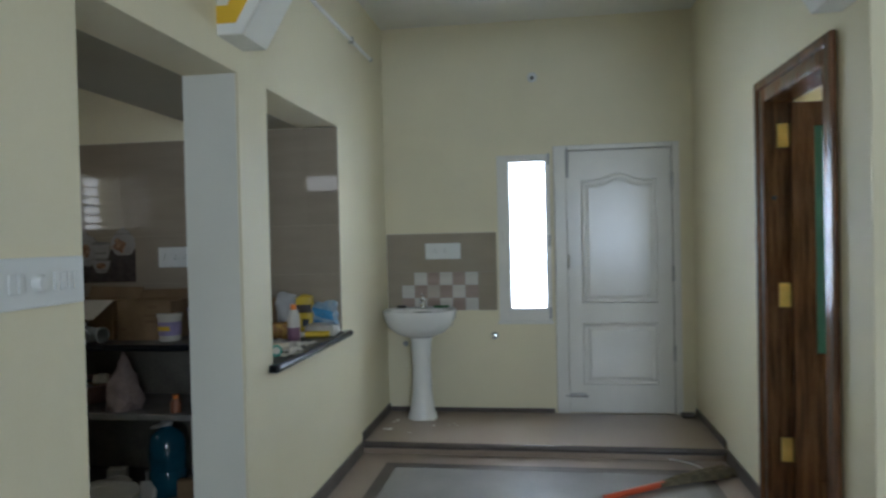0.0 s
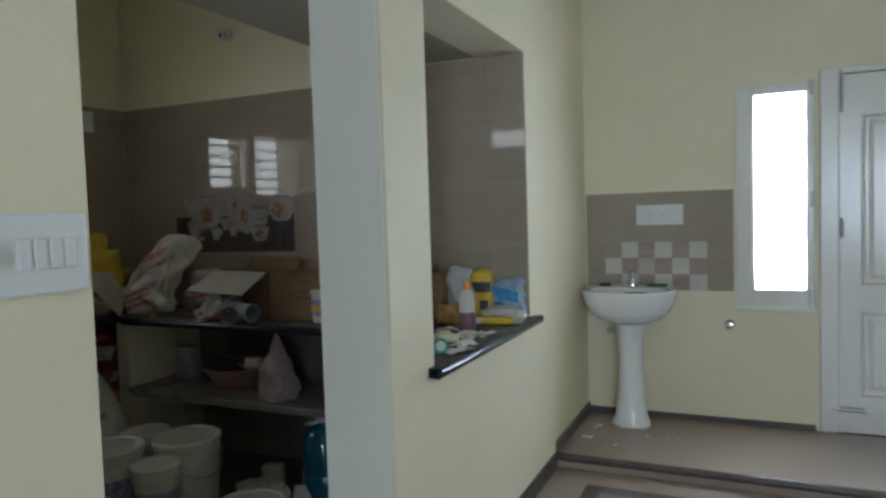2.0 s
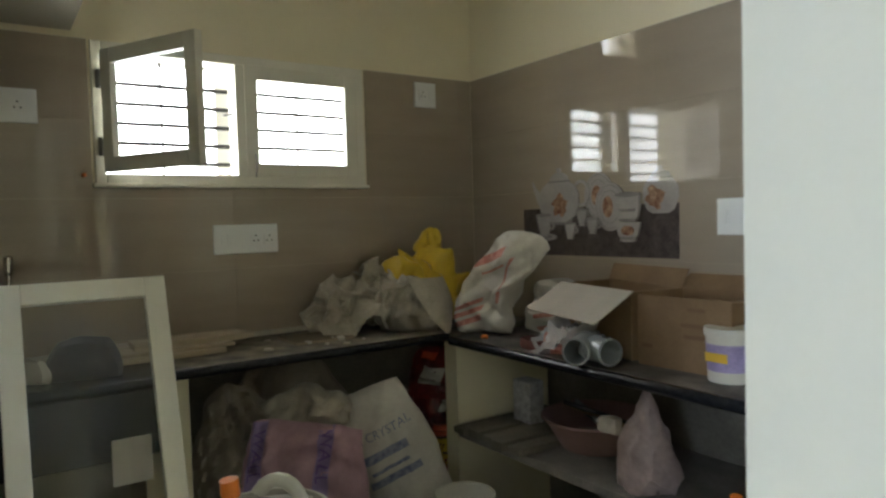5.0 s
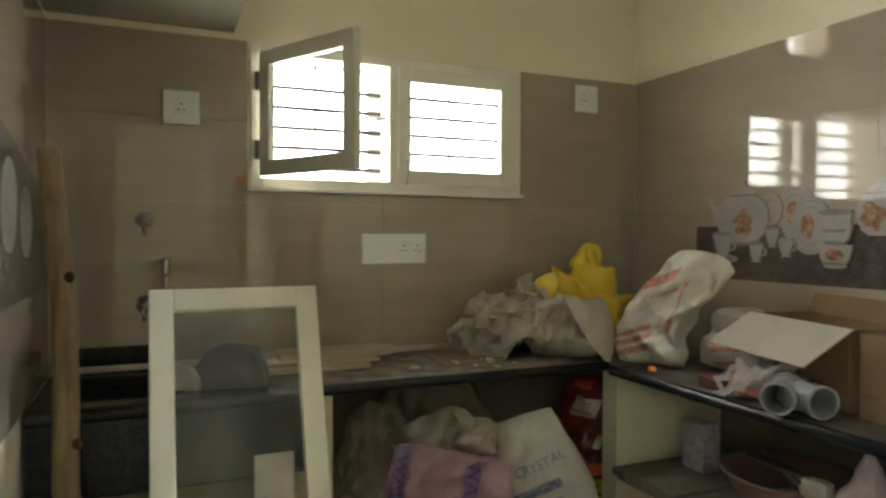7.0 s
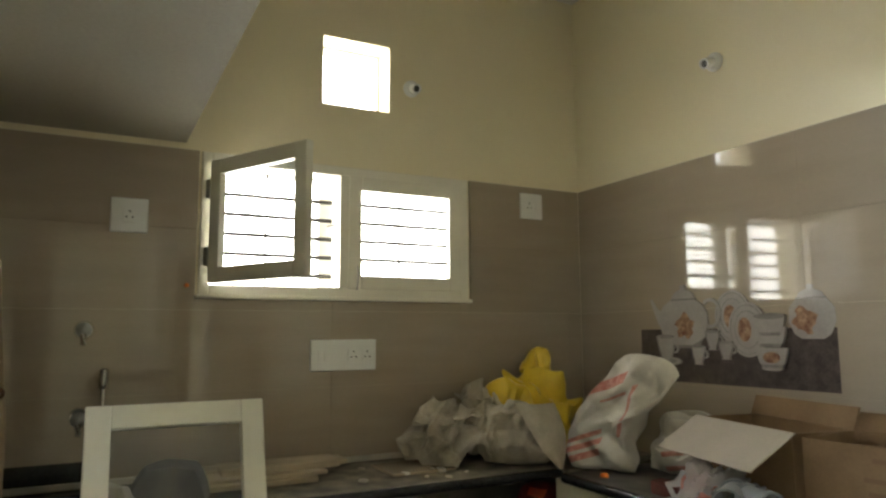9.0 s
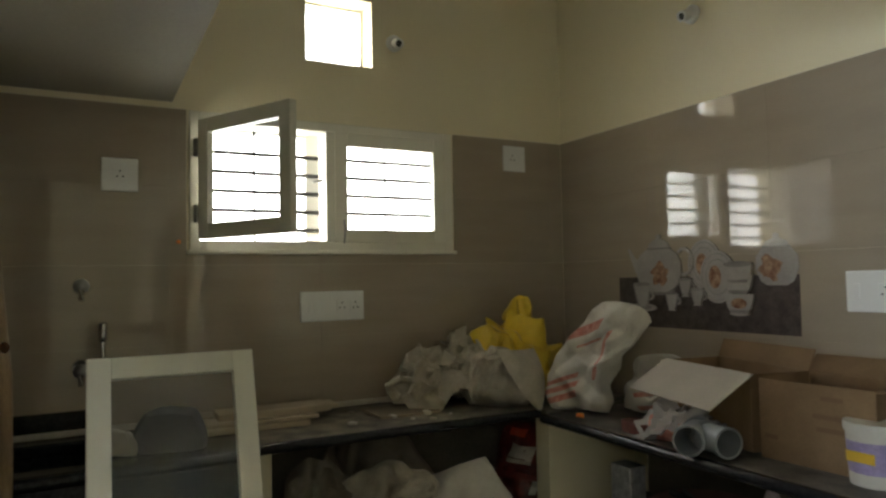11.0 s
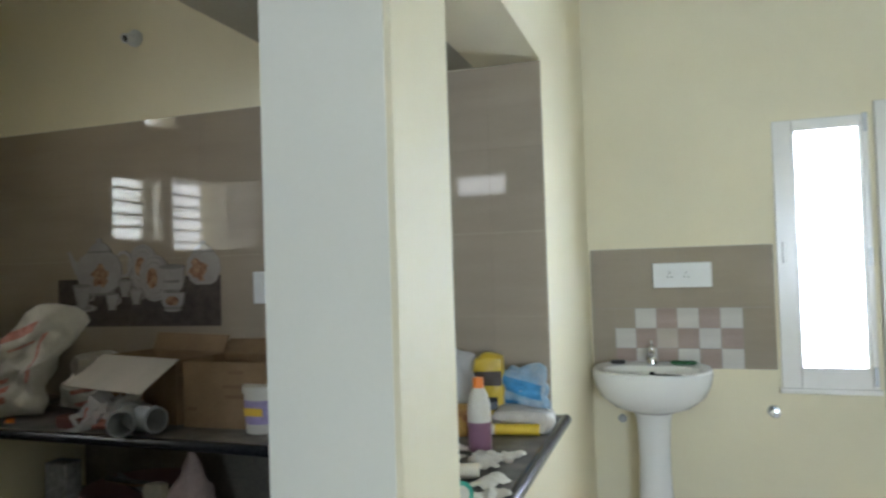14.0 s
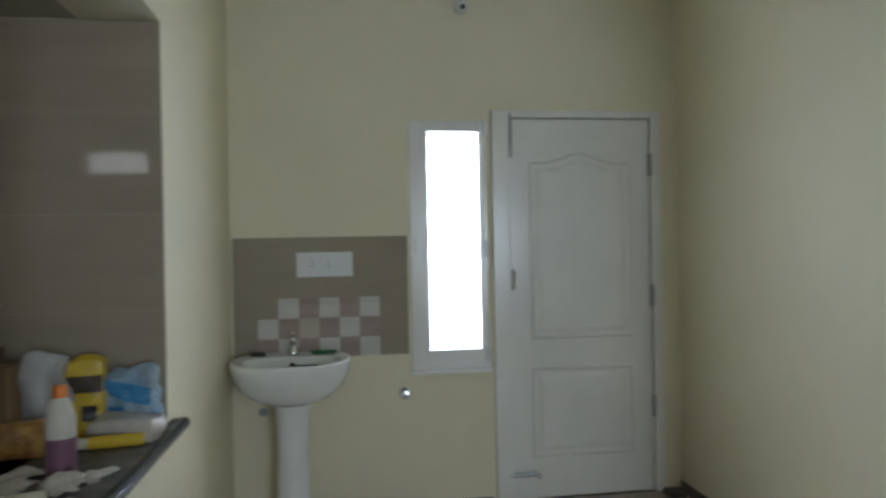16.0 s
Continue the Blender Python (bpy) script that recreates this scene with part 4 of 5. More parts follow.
flat("teapot_decoration", [(-2.985 + (0.044 + 0.012 * math.sin(k * 2.3)) * math.cos(k * 0.3307), 1.440 + (0.048 + 0.014 * math.sin(k * 1.7)) * math.sin(k * 0.3307)) for k in range(19)], CHINAO, 17)
# lidded jar
flat("jar_print", vessel(-2.436, 1.392, [(0.040, 0), (0.066, 0.016), (0.086, 0.060), (0.083, 0.105), (0.060, 0.132), (0.055, 0.136)]), CHINA, 2)
flat("jar_band", vessel(-2.436, 1.528, [(0.056, 0), (0.054, 0.006)]), CHINAS, 3)
flat("jar_lid", vessel(-2.436, 1.534, [(0.050, 0), (0.042, 0.016), (0.012, 0.028), (0.014, 0.038), (0.007, 0.044)]), CHINA, 3)
flat("jar_decoration", [(-2.462 + (0.042 + 0.012 * math.sin(k * 2.1)) * math.cos(k * 0.3307), 1.455 + (0.044 + 0.012 * math.sin(k * 1.3)) * math.sin(k * 0.3307)) for k in range(19)], CHINAO, 3)
# cups, the first on its saucer
flat("saucer_print", oval(-3.085, 1.297, 0.072, 0.018), CHINA, 18)
flat("saucer_ring", oval(-3.085, 1.300, 0.050, 0.010), CHINAS, 19)
for cx, b, w, h in ((-3.092, 1.300, 0.050, 0.098), (-2.922, 1.292, 0.034, 0.068), (-2.848, 1.350, 0.034, 0.068), (-2.788, 1.316, 0.034, 0.062)):
    flat("cup_handle", arc_band(cx + w * 0.95, b + h * 0.55, w * 0.42, w * 0.28, -1.7, 1.9), CHINA, 19)
    flat("cup_foot", vessel(cx, b - 0.004, [(w * 0.62, 0), (w * 0.40, 0.012)]), CHINA, 19)
    flat("cup_print", vessel(cx, b, [(w * 0.40, 0), (w * 0.62, h * 0.22), (w * 0.82, h * 0.55), (w, h)]), CHINA, 20)
    flat("cup_mouth", oval(cx, b + h, w, w * 0.18), CHINAS, 21)
    flat("cup_side", [(cx - w * 0.40, b), (cx - w * 0.62, b + h * 0.22), (cx - w * 0.82, b + h * 0.55), (cx - w, b + h), (cx - w * 0.80, b + h), (cx - w * 0.62, b + h * 0.5), (cx - w * 0.3, b)], CHINAS, 21)
# a stack of three bowls
for k, b in enumerate((1.288, 1.362, 1.402)):
    flat("bowl_print", vessel(-2.592, b, [(0.036, 0), (0.052, 0.022), (0.061, 0.056), (0.064, 0.072)]), CHINA, 20 + 2 * k)
    flat("bowl_shade", vessel(-2.592, b, [(0.037, 0), (0.046, 0.012)]), CHINAS, 21 + 2 * k)
flat("bowl_mouth", oval(-2.592, 1.472, 0.064, 0.011), CHINAS, 26)
flat("bowl_foot", oval(-2.592, 1.286, 0.042, 0.008), CHINA, 21)
flat("bowl_decoration", oval(-2.592, 1.325, 0.034, 0.020), CHINAO, 22)
# a second mural on the south wall
mu2 = thing("tile_mural", "printed tile mural of crockery on the south kitchen tiles", "tile mural")
part("table_print", prism([(-3.60, 1.21), (-2.62, 1.21), (-2.62, 1.62), (-2.9, 1.66), (-3.60, 1.5)], "y", S + 0.008, S + 0.0092), mat("printed_grey_cloth", (0.17, 0.15, 0.135), 0.2, 0.3, 9, 0.0), mu2)
for cx, cz, rx, rz in ((-2.72, 1.50, 0.07, 0.10), (-2.95, 1.46, 0.10, 0.12), (-3.2, 1.42, 0.09, 0.10), (-2.75, 1.32, 0.08, 0.07)):
    part("plate_print", prism(oval(cx, cz, rx, rz), "y", S + 0.008, S + 0.0105), CHINA, mu2)

# ---- goods on the north counter ----
CZ = 0.8935


def bag(name, label, category, m, mt, **k):
    t = thing(name, label, category, m)
    return t, part("body", sack(**k), mt, t, smooth=True)


BAGPALE = mat("pale_plastic_film", (0.43, 0.39, 0.31), 0.45, 0.12, 12, 0.15, 60)
t = thing("plastic_sheeting", "crumpled dusty beige plastic sheeting bundled on the counter", "plastic sheeting", pose(-3.46, 4.06, 0.903, 0, 0, 90))
part("sheet", heap(0.34, 0.28, 0.15, 2, 0.04, 7.0), BEIGEPOLY, t, smooth=True)
for k, (x, y, z, rx, rz, w, h) in enumerate(((-0.07, 0.0, 0.12, -62, 14, 0.30, 0.17), (0.05, -0.03, 0.15, -48, -20, 0.26, 0.17), (-0.10, -0.05, 0.08, -70, 30, 0.22, 0.14), (0.10, 0.02, 0.20, -58, 8, 0.22, 0.13))):
    part("loose_fold", shift(pillow(w, 0.055, h, 60 + k, 0.05, 8.0, 0.2, 0.3 - 0.2 * k, 0.05, 34, 1.5), pose(x, y - 0.06, z, rx, 0, rz)), (BEIGEPOLY, BAGPALE)[k % 2], t, smooth=True)
part("twisted_end", tube([(-0.20, 0.02, 0.05), (-0.24, 0.0, 0.10), (-0.21, -0.05, 0.13), (-0.13, -0.07, 0.12)], 0.022, 8, None, 0.5), BAGPALE, t, smooth=True)
part("torn_tab", shift(pillow(0.045, 0.006, 0.07, 71, 0.006, 12.0, n=10), pose(0.13, -0.17, 0.19, 10, 25, 10)), PAPER, t, smooth=True)
t2 = thing("plastic_bag", "slack beige plastic bag draped to the counter corner", "plastic bag", pose(-3.27, 4.22, 0.903, 0, 0, 55))
part("body", shift(pillow(0.30, 0.16, 0.26, 11, 0.035, 7.0, 0.15, -0.2, 0.02, 40, 0.2), pose(0, 0.02, 0, -14, 0, 0)), BEIGEPOLY, t2, smooth=True)
back = t2.matrix_world.inverted()
rows = []
for j in range(15):
    f = j / 14
    a = Vector((-3.205, 4.185, 1.150)).lerp(Vector((-3.118, 4.318, 0.906)), f) + Vector((0.035, -0.02, -0.02)) * math.sin(math.pi * f)
    b = Vector((-3.225, 4.385, 1.140)).lerp(Vector((-3.112, 4.338, 0.906)), f) + Vector((0.02, 0.02, 0)) * math.sin(math.pi * f)
    rows.append([back @ (a.lerp(b, i / 12) + Vector((0.05, -0.03, 0)) * math.sin(math.pi * i / 12) * (1 - f * 0.8) + Vector((1, -0.5, 0)) * 0.006 * folds(a.lerp(b, i / 12), 4, 7)) for i in range(13)])
part("hanging_corner", sheet(rows), BAGPALE, t2, "smooth triangular flap", smooth=True)
t3 = thing("yellow_bag", "crumpled bright yellow plastic bag on the heap", "plastic bag", pose(-3.42, 4.42, 0.904, 0, 0, 10))
part("body", heap(0.30, 0.24, 0.36, 5, 0.05, 6.0), YELLOWPOLY, t3, smooth=True)
part("side_lobe", shift(pillow(0.17, 0.12, 0.19, 83, 0.035, 7.0, 0.1, -0.2, 0, 30, 0.2), pose(0.02, -0.08, 0.16, 12, -20, 62)), YELLOWPOLY, t3, smooth=True)
part("knot", shift(pillow(0.14, 0.11, 0.13, 88, 0.03, 9.0, 0.1, 0.1, 0, 26, 0.2), pose(0.0, 0.0, 0.33, 0, 14, 50)), YELLOWPOLY, t3, smooth=True)
def flat_sack(name, label, m, mt, **k):
    t = thing(name, label, "sack", m)
    b = part("body", pillow(**k), mt, t, smooth=True)
    bpy.context.view_layer.update()
    return t, b


t4, pb = flat_sack("paper_sack", "white paper sack with faded red print, standing open", pose(-3.055, 4.475, CZ, -4, 0, 24), PAPER, w=0.26, d=0.13, h=0.43, seed=7, crumple=0.042, freq=6, taper=-0.12, lean=0.38, n=56)
u, v = (0.93, 0.3, 0.34), (0.28, 0.1, 0.95)
for o, w, h in (((-2.945, 4.3, 1.225), 0.17, 0.045), ((-2.86, 4.3, 1.13), 0.018, 0.20), ((-2.925, 4.3, 1.175), 0.12, 0.010), ((-3.06, 4.3, 1.02), 0.17, 0.02), ((-3.065, 4.3, 0.985), 0.18, 0.025), ((-3.07, 4.3, 0.945), 0.18, 0.03)):
    part("red_print", onto(patch(o, u, v, w, h, 22, 12), pb, (-0.3, 1, 0)), REDINK, pb)
t5, pb2 = flat_sack("paper_sack", "white paper sack with red print lying slumped", pose(-2.78, 4.60, CZ, -30, 8, 14), PAPER, w=0.30, d=0.14, h=0.25, seed=9, crumple=0.04, freq=7, taper=0.1, n=40)
for o, w in (((-2.75, 4.2, 1.03), 0.2), ((-2.76, 4.2, 0.995), 0.17), ((-2.77, 4.2, 0.94), 0.15)):
    part("red_print", onto(patch(o, (1, 0, 0.2), (0, 0, 1), w, 0.018, 20, 4), pb2, (0, 1, 0)), REDINK, pb2)
tagged(link("orange_scrap", shift(pillow(0.036, 0.016, 0.02, 91, 0.006, 14.0, n=10), pose(-2.955, 4.40, CZ, -20, 0, 20)), ORANGE), "small orange scrap beside the paper sack", "scrap")
t6 = thing("crumpled_wrapper", "crumpled white and red wrapper by the box", "wrapper", pose(-2.50, 4.45, CZ, 0, 0, 25))
part("body", heap(0.24, 0.15, 0.10, 14, 0.03, 12.0, 30), CLEARPOLY, t6, smooth=True)
part("printed_piece", shift(pillow(0.16, 0.02, 0.10, 15, 0.012, 12.0, n=16), pose(-0.02, -0.05, 0.0, -24, 0, -10)), REDINK, t6, smooth=True)
t7 = tagged(link("dark_rag", shift(sack(0.13, 0.07, 0.045, 21, 0.3), pose(-2.64, 4.40, CZ)), mat("dark_red_rag", (0.10, 0.03, 0.025), 0.8, 0.3, 30)), "small dark red rag on the counter edge", "rag")

# open cardboard boxes
th = 0.004


def carton_box(label, m, bw, bd, bh):
    """An open box of five thin boards."""
    c = thing("cardboard_box", label, "cardboard box", m)
    for nm, a in (("front_side", (-bw / 2, bw / 2, -bd / 2, -bd / 2 + th, 0, bh)), ("rear_side", (-bw / 2, bw / 2, bd / 2 - th, bd / 2, 0, bh)), ("left_side", (-bw / 2, -bw / 2 + th, -bd / 2 + th, bd / 2 - th, 0, bh)),
                  ("right_side", (bw / 2 - th, bw / 2, -bd / 2 + th, bd / 2 - th, 0, bh)), ("bottom", (-bw / 2 + th, bw / 2 - th, -bd / 2 + th, bd / 2 - th, 0, th))):
        part(nm, B(*a), CARD, c)
    return c


def flap(parent, hinge, along, out, L, Wd, m, label=""):
    """A thin flap from its hinge line."""
    h0, al, ou = Vector(hinge), Vector(along).normalized(), Vector(out).normalized()
    n = al.cross(ou).normalized()
    bm = bmesh.new()
    lo = [h0 + al * a + ou * b for a, b in ((0, 0), (L, 0), (L, Wd), (0, Wd))]
    a = [bm.verts.new(p) for p in lo]
    b = [bm.verts.new(p + n * 0.004) for p in lo]
    bm.faces.new(a)
    bm.faces.new(b[::-1])
    for k in range(4):
        bm.faces.new([a[k], b[k], b[(k + 1) % 4], a[(k + 1) % 4]])
    return part("flap", bm, m, parent, label)


cb = carton_box("open brown cardboard box with a pale flap hanging forward", pose(-2.455, 4.66, CZ, 0, 0, -13), 0.44, 0.22, 0.235)
flap(cb, (0.235, -0.11, 0.236), (-1, 0, 0), (0, -0.15, -0.095), 0.46, 0.185, CARDW, "pale inner face of the front flap")
flap(cb, (-0.22, 0.11, 0.235), (1, 0, 0), (0, 0.25, 0.6), 0.44, 0.07, CARD)
cb2 = carton_box("open brown cardboard box with printed front", pose(-2.065, 4.61, CZ, 0, 0, 3), 0.33, 0.23, 0.232)
flap(cb2, (-0.165, 0.115, 0.232), (1, 0, 0), (0.0, 0.5, 0.30), 0.33, 0.09, CARD)
flap(cb2, (0.165, -0.115, 0.232), (0, 1, 0), (1, 0, 0.12), 0.23, 0.07, CARD)
flap(cb2, (-0.165, -0.109, 0.230), (1, 0, 0), (0.0, 0.16, -1), 0.33, 0.09, CARD)
for x, z, w in ((0.05, 0.19, 0.06), (0.06, 0.14, 0.13), (0.055, 0.105, 0.10), (-0.13, 0.06, 0.04)):
    part("printed_bar", B(x - w / 2, x + w / 2, -0.1162, -0.115, z, z + 0.012), mat("brown_box_print", (0.17, 0.10, 0.05), 0.8), cb2)

# grey tee pipe
pp = thing("pipe_fitting", "grey plastic tee pipe fitting lying on the counter", "pipe fitting", pose(-2.325, 4.385, CZ + 0.048, 0, 0, 30))


def hollow(r0, r1, L, m):
    return shift(lathe([(r1, 0), (r0, 0), (r0, 0.02), (r0 - 0.004, 0.022), (r0 - 0.004, L - 0.022), (r0, L - 0.02), (r0, L), (r1, L), (r1, 0)], 28), m)


part("run", hollow(0.046, 0.040, 0.15, pose(-0.045, -0.075, 0, -90, 0, 0)), GREYPVC, pp, smooth=True)
part("branch", hollow(0.046, 0.040, 0.12, pose(0.065, -0.05, 0.0, -90, 0, 45)), GREYPVC, pp, smooth=True)
part("collar", hollow(0.048, 0.041, 0.03, pose(-0.045, 0.055, 0, -90, 0, 0)), GREYPVC, pp, smooth=True)


def tub(name, label, m, r, h, lid, band=None):
    t = thing(name, label, "tub", m)
    part("body", lathe([(r * 0.88, 0), (r * 0.9, 0.004), (r, h), (r * 0.96, h), (0, h)], 28), PAIL, t, smooth=True)
    part("lid", lathe([(r * 1.06, h - 0.014), (r * 1.07, h), (r * 1.05, h + 0.008), (0, h + 0.007)], 28), lid, t, smooth=True)
    if band:
        part("label_band", lathe([(r * 0.925, h * 0.22), (r * 0.985, h * 0.75)], 28), band, t)
        part("label_patch", shift(patch((0, -r * 0.975, h * 0.5), (1, 0, 0), (0, -0.05, 1), r * 1.1, h * 0.18, 8, 2), Matrix()), mat("tub_yellow", (0.7, 0.45, 0.05), 0.4), t)
    return t


PL = mat("violet_label", (0.32, 0.26, 0.45), 0.4, 0.2, 14)
tub("paint_tub", "small white plastic tub with violet and yellow label", pose(-1.90, 4.50, CZ), 0.066, 0.15, PAIL, PL)
tub("paint_tub", "small tub with a violet lid behind another", pose(-1.79, 4.66, CZ), 0.075, 0.17, mat("violet_lid", (0.09, 0.06, 0.13), 0.4), None)
bx2 = tagged(link("carton", B(-1.70, -1.44, 4.62, 4.86, CZ, CZ + 0.26, bev=0.003), CARD), "plain closed brown carton at the counter's end", "carton")

# ---- goods on the shelf and under the counters ----
sa, sb2 = bag("knotted_bag", "pale pink plastic bag knotted into a peak on the shelf", "plastic bag", pose(-2.18, 4.47, 0.491), mat("pale_pink_plastic", (0.42, 0.33, 0.31), 0.5, 0.15, 10, 0.2, 60), w=0.24, d=0.2, h=0.33, seed=3, crumple=0.14, power=0.7, pinch=0.93, freq=7, cuts=16)
part("knot", shift(sack(0.10, 0.05, 0.06, 8, 0.3, cuts=6), pose(-0.12, -0.04, 0.16)), BEIGEPOLY, sa)
pn = thing("plastic_pan", "dusty rose plastic mortar pan full of tools on the shelf", "pan", pose(-2.58, 4.66, 0.491))
part("bowl", lathe([(0.0, 0.0), (0.14, 0.0), (0.205, 0.11), (0.218, 0.115), (0.214, 0.122), (0.197, 0.115), (0.135, 0.012), (0, 0.012)], 36), CLAYPAN, pn, smooth=True)
rng = random.Random(2)
for k in range(4):
    a = rng.uniform(0, 6.28)
    tagged(link("scrap_strip", tube([(-2.58 + 0.12 * math.cos(a), 4.66 + 0.10 * math.sin(a), 0.56 + 0.01 * k), (-2.58 - 0.15 * math.cos(a), 4.66 - 0.10 * math.sin(a), 0.62 + 0.008 * k)], 0.011, 6), (BLACKP, STEEL, BAREWOOD)[k % 3]), "scrap strip lying in the pan", "scrap", "scraps in the pan")
for k in range(5):
    tagged(link("stone_strip", B(-3.07 + 0.085 * k, -3.0 + 0.085 * k, 4.315 + 0.012 * (k % 3), 4.84, 0.4905, 0.517 + 0.008 * (k % 2), bev=0.003), GREYBROWN), "dusty stone skirting strip stored on the shelf", "stone strip", "stone strips on the shelf")
pr = tagged(link("printed_packet", B(-2.97, -2.86, 4.56, 4.64, 0.521, 0.70, bev=0.006), mat("grey_printed_packet", (0.36, 0.36, 0.37), 0.5, 0.3, 40)), "grey printed packet standing on the shelf", "packet")
bt = thing("small_bottle", "small orange-capped bottle on the shelf", "bottle", pose(-1.83, 4.42, 0.491))
part("body", lathe([(0.03, 0), (0.03, 0.06), (0.015, 0.08), (0, 0.08)], 18), mat("rust_bottle", (0.30, 0.11, 0.05), 0.4), bt, smooth=True)
part("cap", lathe([(0.017, 0.08), (0.017, 0.10), (0, 0.10)], 14), ORANGE, bt)

# red patterned bag in the corner under the counters
rb, rbb = flat_sack("snack_sack", "red and yellow printed plastic sack in the corner", pose(-3.36, 4.42, 0.0, 0, 0, 40), mat("dark_red_print", (0.38, 0.035, 0.022), 0.3, 0.5, 14, 0.1, 60, col2=(0.06, 0.012, 0.012)), w=0.26, d=0.18, h=0.80, seed=6, crumple=0.035, freq=7, n=40)
wy0 = Vector((-0.64, 0.77, 0))
for nm, z, w, h, du, m in (("white_panel", 0.68, 0.12, 0.075, 0.0, PAPER), ("orange_patch", 0.765, 0.08, 0.03, -0.02, REDPLASTIC), ("orange_patch", 0.44, 0.09, 0.06, 0.05, REDPLASTIC), ("yellow_patch", 0.33, 0.16, 0.13, 0.02, YELLOWPOLY), ("white_panel", 0.55, 0.03, 0.05, 0.06, PAPER)):
    part(nm, onto(patch(Vector((-3.36, 4.42, z)) - wy0 * 0.2 + Vector((0.77, 0.64, 0)) * du, (0.77, 0.64, 0), (0, 0, 1), w, h, 10, 8, 0.3), rbb, wy0), m, rbb)

ws, wsb = flat_sack("sugar_sack", "large white woven sack with blue lettering, leaning", pose(-2.995, 4.13, 0.07) @ pose(0, 0, 0, 0, 0, 57) @ pose(0, 0, 0, -4, -24, 0), PAPER, w=0.44, d=0.22, h=0.70, seed=12, crumple=0.022, freq=5, taper=0.16, rounding=0.03, n=56)
un, wy = Vector((0.545, 0.839, 0)), Vector((-0.839, 0.545, 0))
ut, vt2 = un * 0.9 + Vector((0, 0, 0.42)), Vector((0, 0, 0.9)) - un * 0.42
mid = Vector((-2.995, 4.13, 0.07)) + vt2 * 0.51
part("blue_lettering", onto(letters("WHITE CRYSTAL", mid - wy * 0.2 + vt2 * 0.02, ut, vt2, 0.046), wsb, wy), BLUEINK, wsb, "blue printed words")
for dv, w, h in ((-0.055, 0.20, 0.035), (-0.115, 0.16, 0.016), (-0.16, 0.22, 0.03)):
    part("blue_print", onto(patch(mid - wy * 0.2 + vt2 * dv + ut * 0.03, ut, vt2, w, h, 26, 5), wsb, wy), BLUEINK, wsb)
ps, psb = flat_sack("putty_sack", "pink and violet printed paper sack, slumped", pose(-3.06, 3.585, 0.0, -6, 5, 56), PINKSACK, w=0.46, d=0.24, h=0.66, seed=15, crumple=0.034, freq=6, taper=0.06, rounding=0.03, n=50)
un2, wy2 = Vector((0.56, 0.83, 0)), Vector((-0.83, 0.56, 0))
up2 = Vector((0, 0, 1)) + un2 * 0.08
for du in (-0.13, 0.12):
    o = Vector((-3.06, 3.585, 0.53)) - wy2 * 0.2 + un2 * du
    part("violet_stripe", onto(patch(o, un2, up2, 0.055, 0.30, 8, 30), psb, wy2, 0.0015), mat("lilac_print", (0.30, 0.22, 0.42), 0.5, 0.1, 20), psb)
    part("violet_lettering", onto(letters("WALL", o + up2 * 0.02, -up2, un2, 0.062), psb, wy2, 0.004), PURPLEINK, psb, "violet printed word")
fs = thing("plastic_film", "twisted grey plastic film slung over the sacks", "plastic film", pose(-3.23, 3.66, 0.62, 0, 0, 58))
part("fold", shift(pillow(0.46, 0.05, 0.16, 95, 0.03, 7.0, 0.3, 0.2, 0.02, 34, 0.2), pose(0.0, 0.0, -0.04, -10, -24, 0)), BAGPALE, fs, smooth=True)
part("bunched_end", shift(pillow(0.20, 0.10, 0.14, 96, 0.03, 9.0, 0.2, 0, 0, 26, 0.2), pose(0.14, 0.0, -0.02, -10, 10, 0)), BEIGEPOLY, fs, smooth=True)
DIMSACK = mat("dusty_cement_sack", (0.24, 0.21, 0.165), 0.7, 0.16, 7, 0.2, 60)
flat_sack("cement_sack", "dusty grey-beige cement sack under the counter", pose(-3.36, 3.80, 0.0, -10, -10, 70), DIMSACK, w=0.56, d=0.26, h=0.82, seed=18, crumple=0.05, freq=5, taper=0.2, n=40)
flat_sack("cement_sack", "dusty grey-beige cement sack under the counter", pose(-3.28, 3.43, 0.0, -6, 4, 80), DIMSACK, w=0.40, d=0.26, h=0.78, seed=19, crumple=0.05, freq=5, taper=0.25, n=40)


def pail(label, m, r, h, lid=True, band=None):
    t = thing("paint_pail", label, "pail", m, "paint pails")
    prof = [(0, 0), (r * 0.86, 0), (r * 0.97, h * 0.80), (r, h * 0.80), (r, h * 0.85), (r * 0.985, h * 0.86), (r * 1.01, h * 0.93), (r * 1.03, h), (r * 0.97, h)]
    if not lid:
        prof += [(r * 0.95, h * 0.8), (r * 0.84, 0.01), (0, 0.01)]
    part("body", lathe(prof, 40), PAIL, t, smooth=True)
    if lid:
        part("lid", lathe([(r * 1.05, h - 0.012), (r * 1.06, h + 0.006), (r * 1.0, h + 0.012), (r * 0.94, h + 0.004), (r * 0.2, h + 0.003), (0, h + 0.003)], 40), PAIL, t, smooth=True)
    part("bail_handle", tube([(r * 1.02 * math.cos(a), -0.02 - r * 0.5 * math.sin(a) * 0.6 - r * 0.6 * math.sin(a), h * 0.9 - 0.13 * math.sin(a)) for a in [math.pi * k / 12 for k in range(13)]], 0.003, 6), STEEL, t)
    if band:
        part("label_band", lathe([(r * 0.885, h * 0.12), (r * 0.963, h * 0.72)], 40), band, t)
    return t


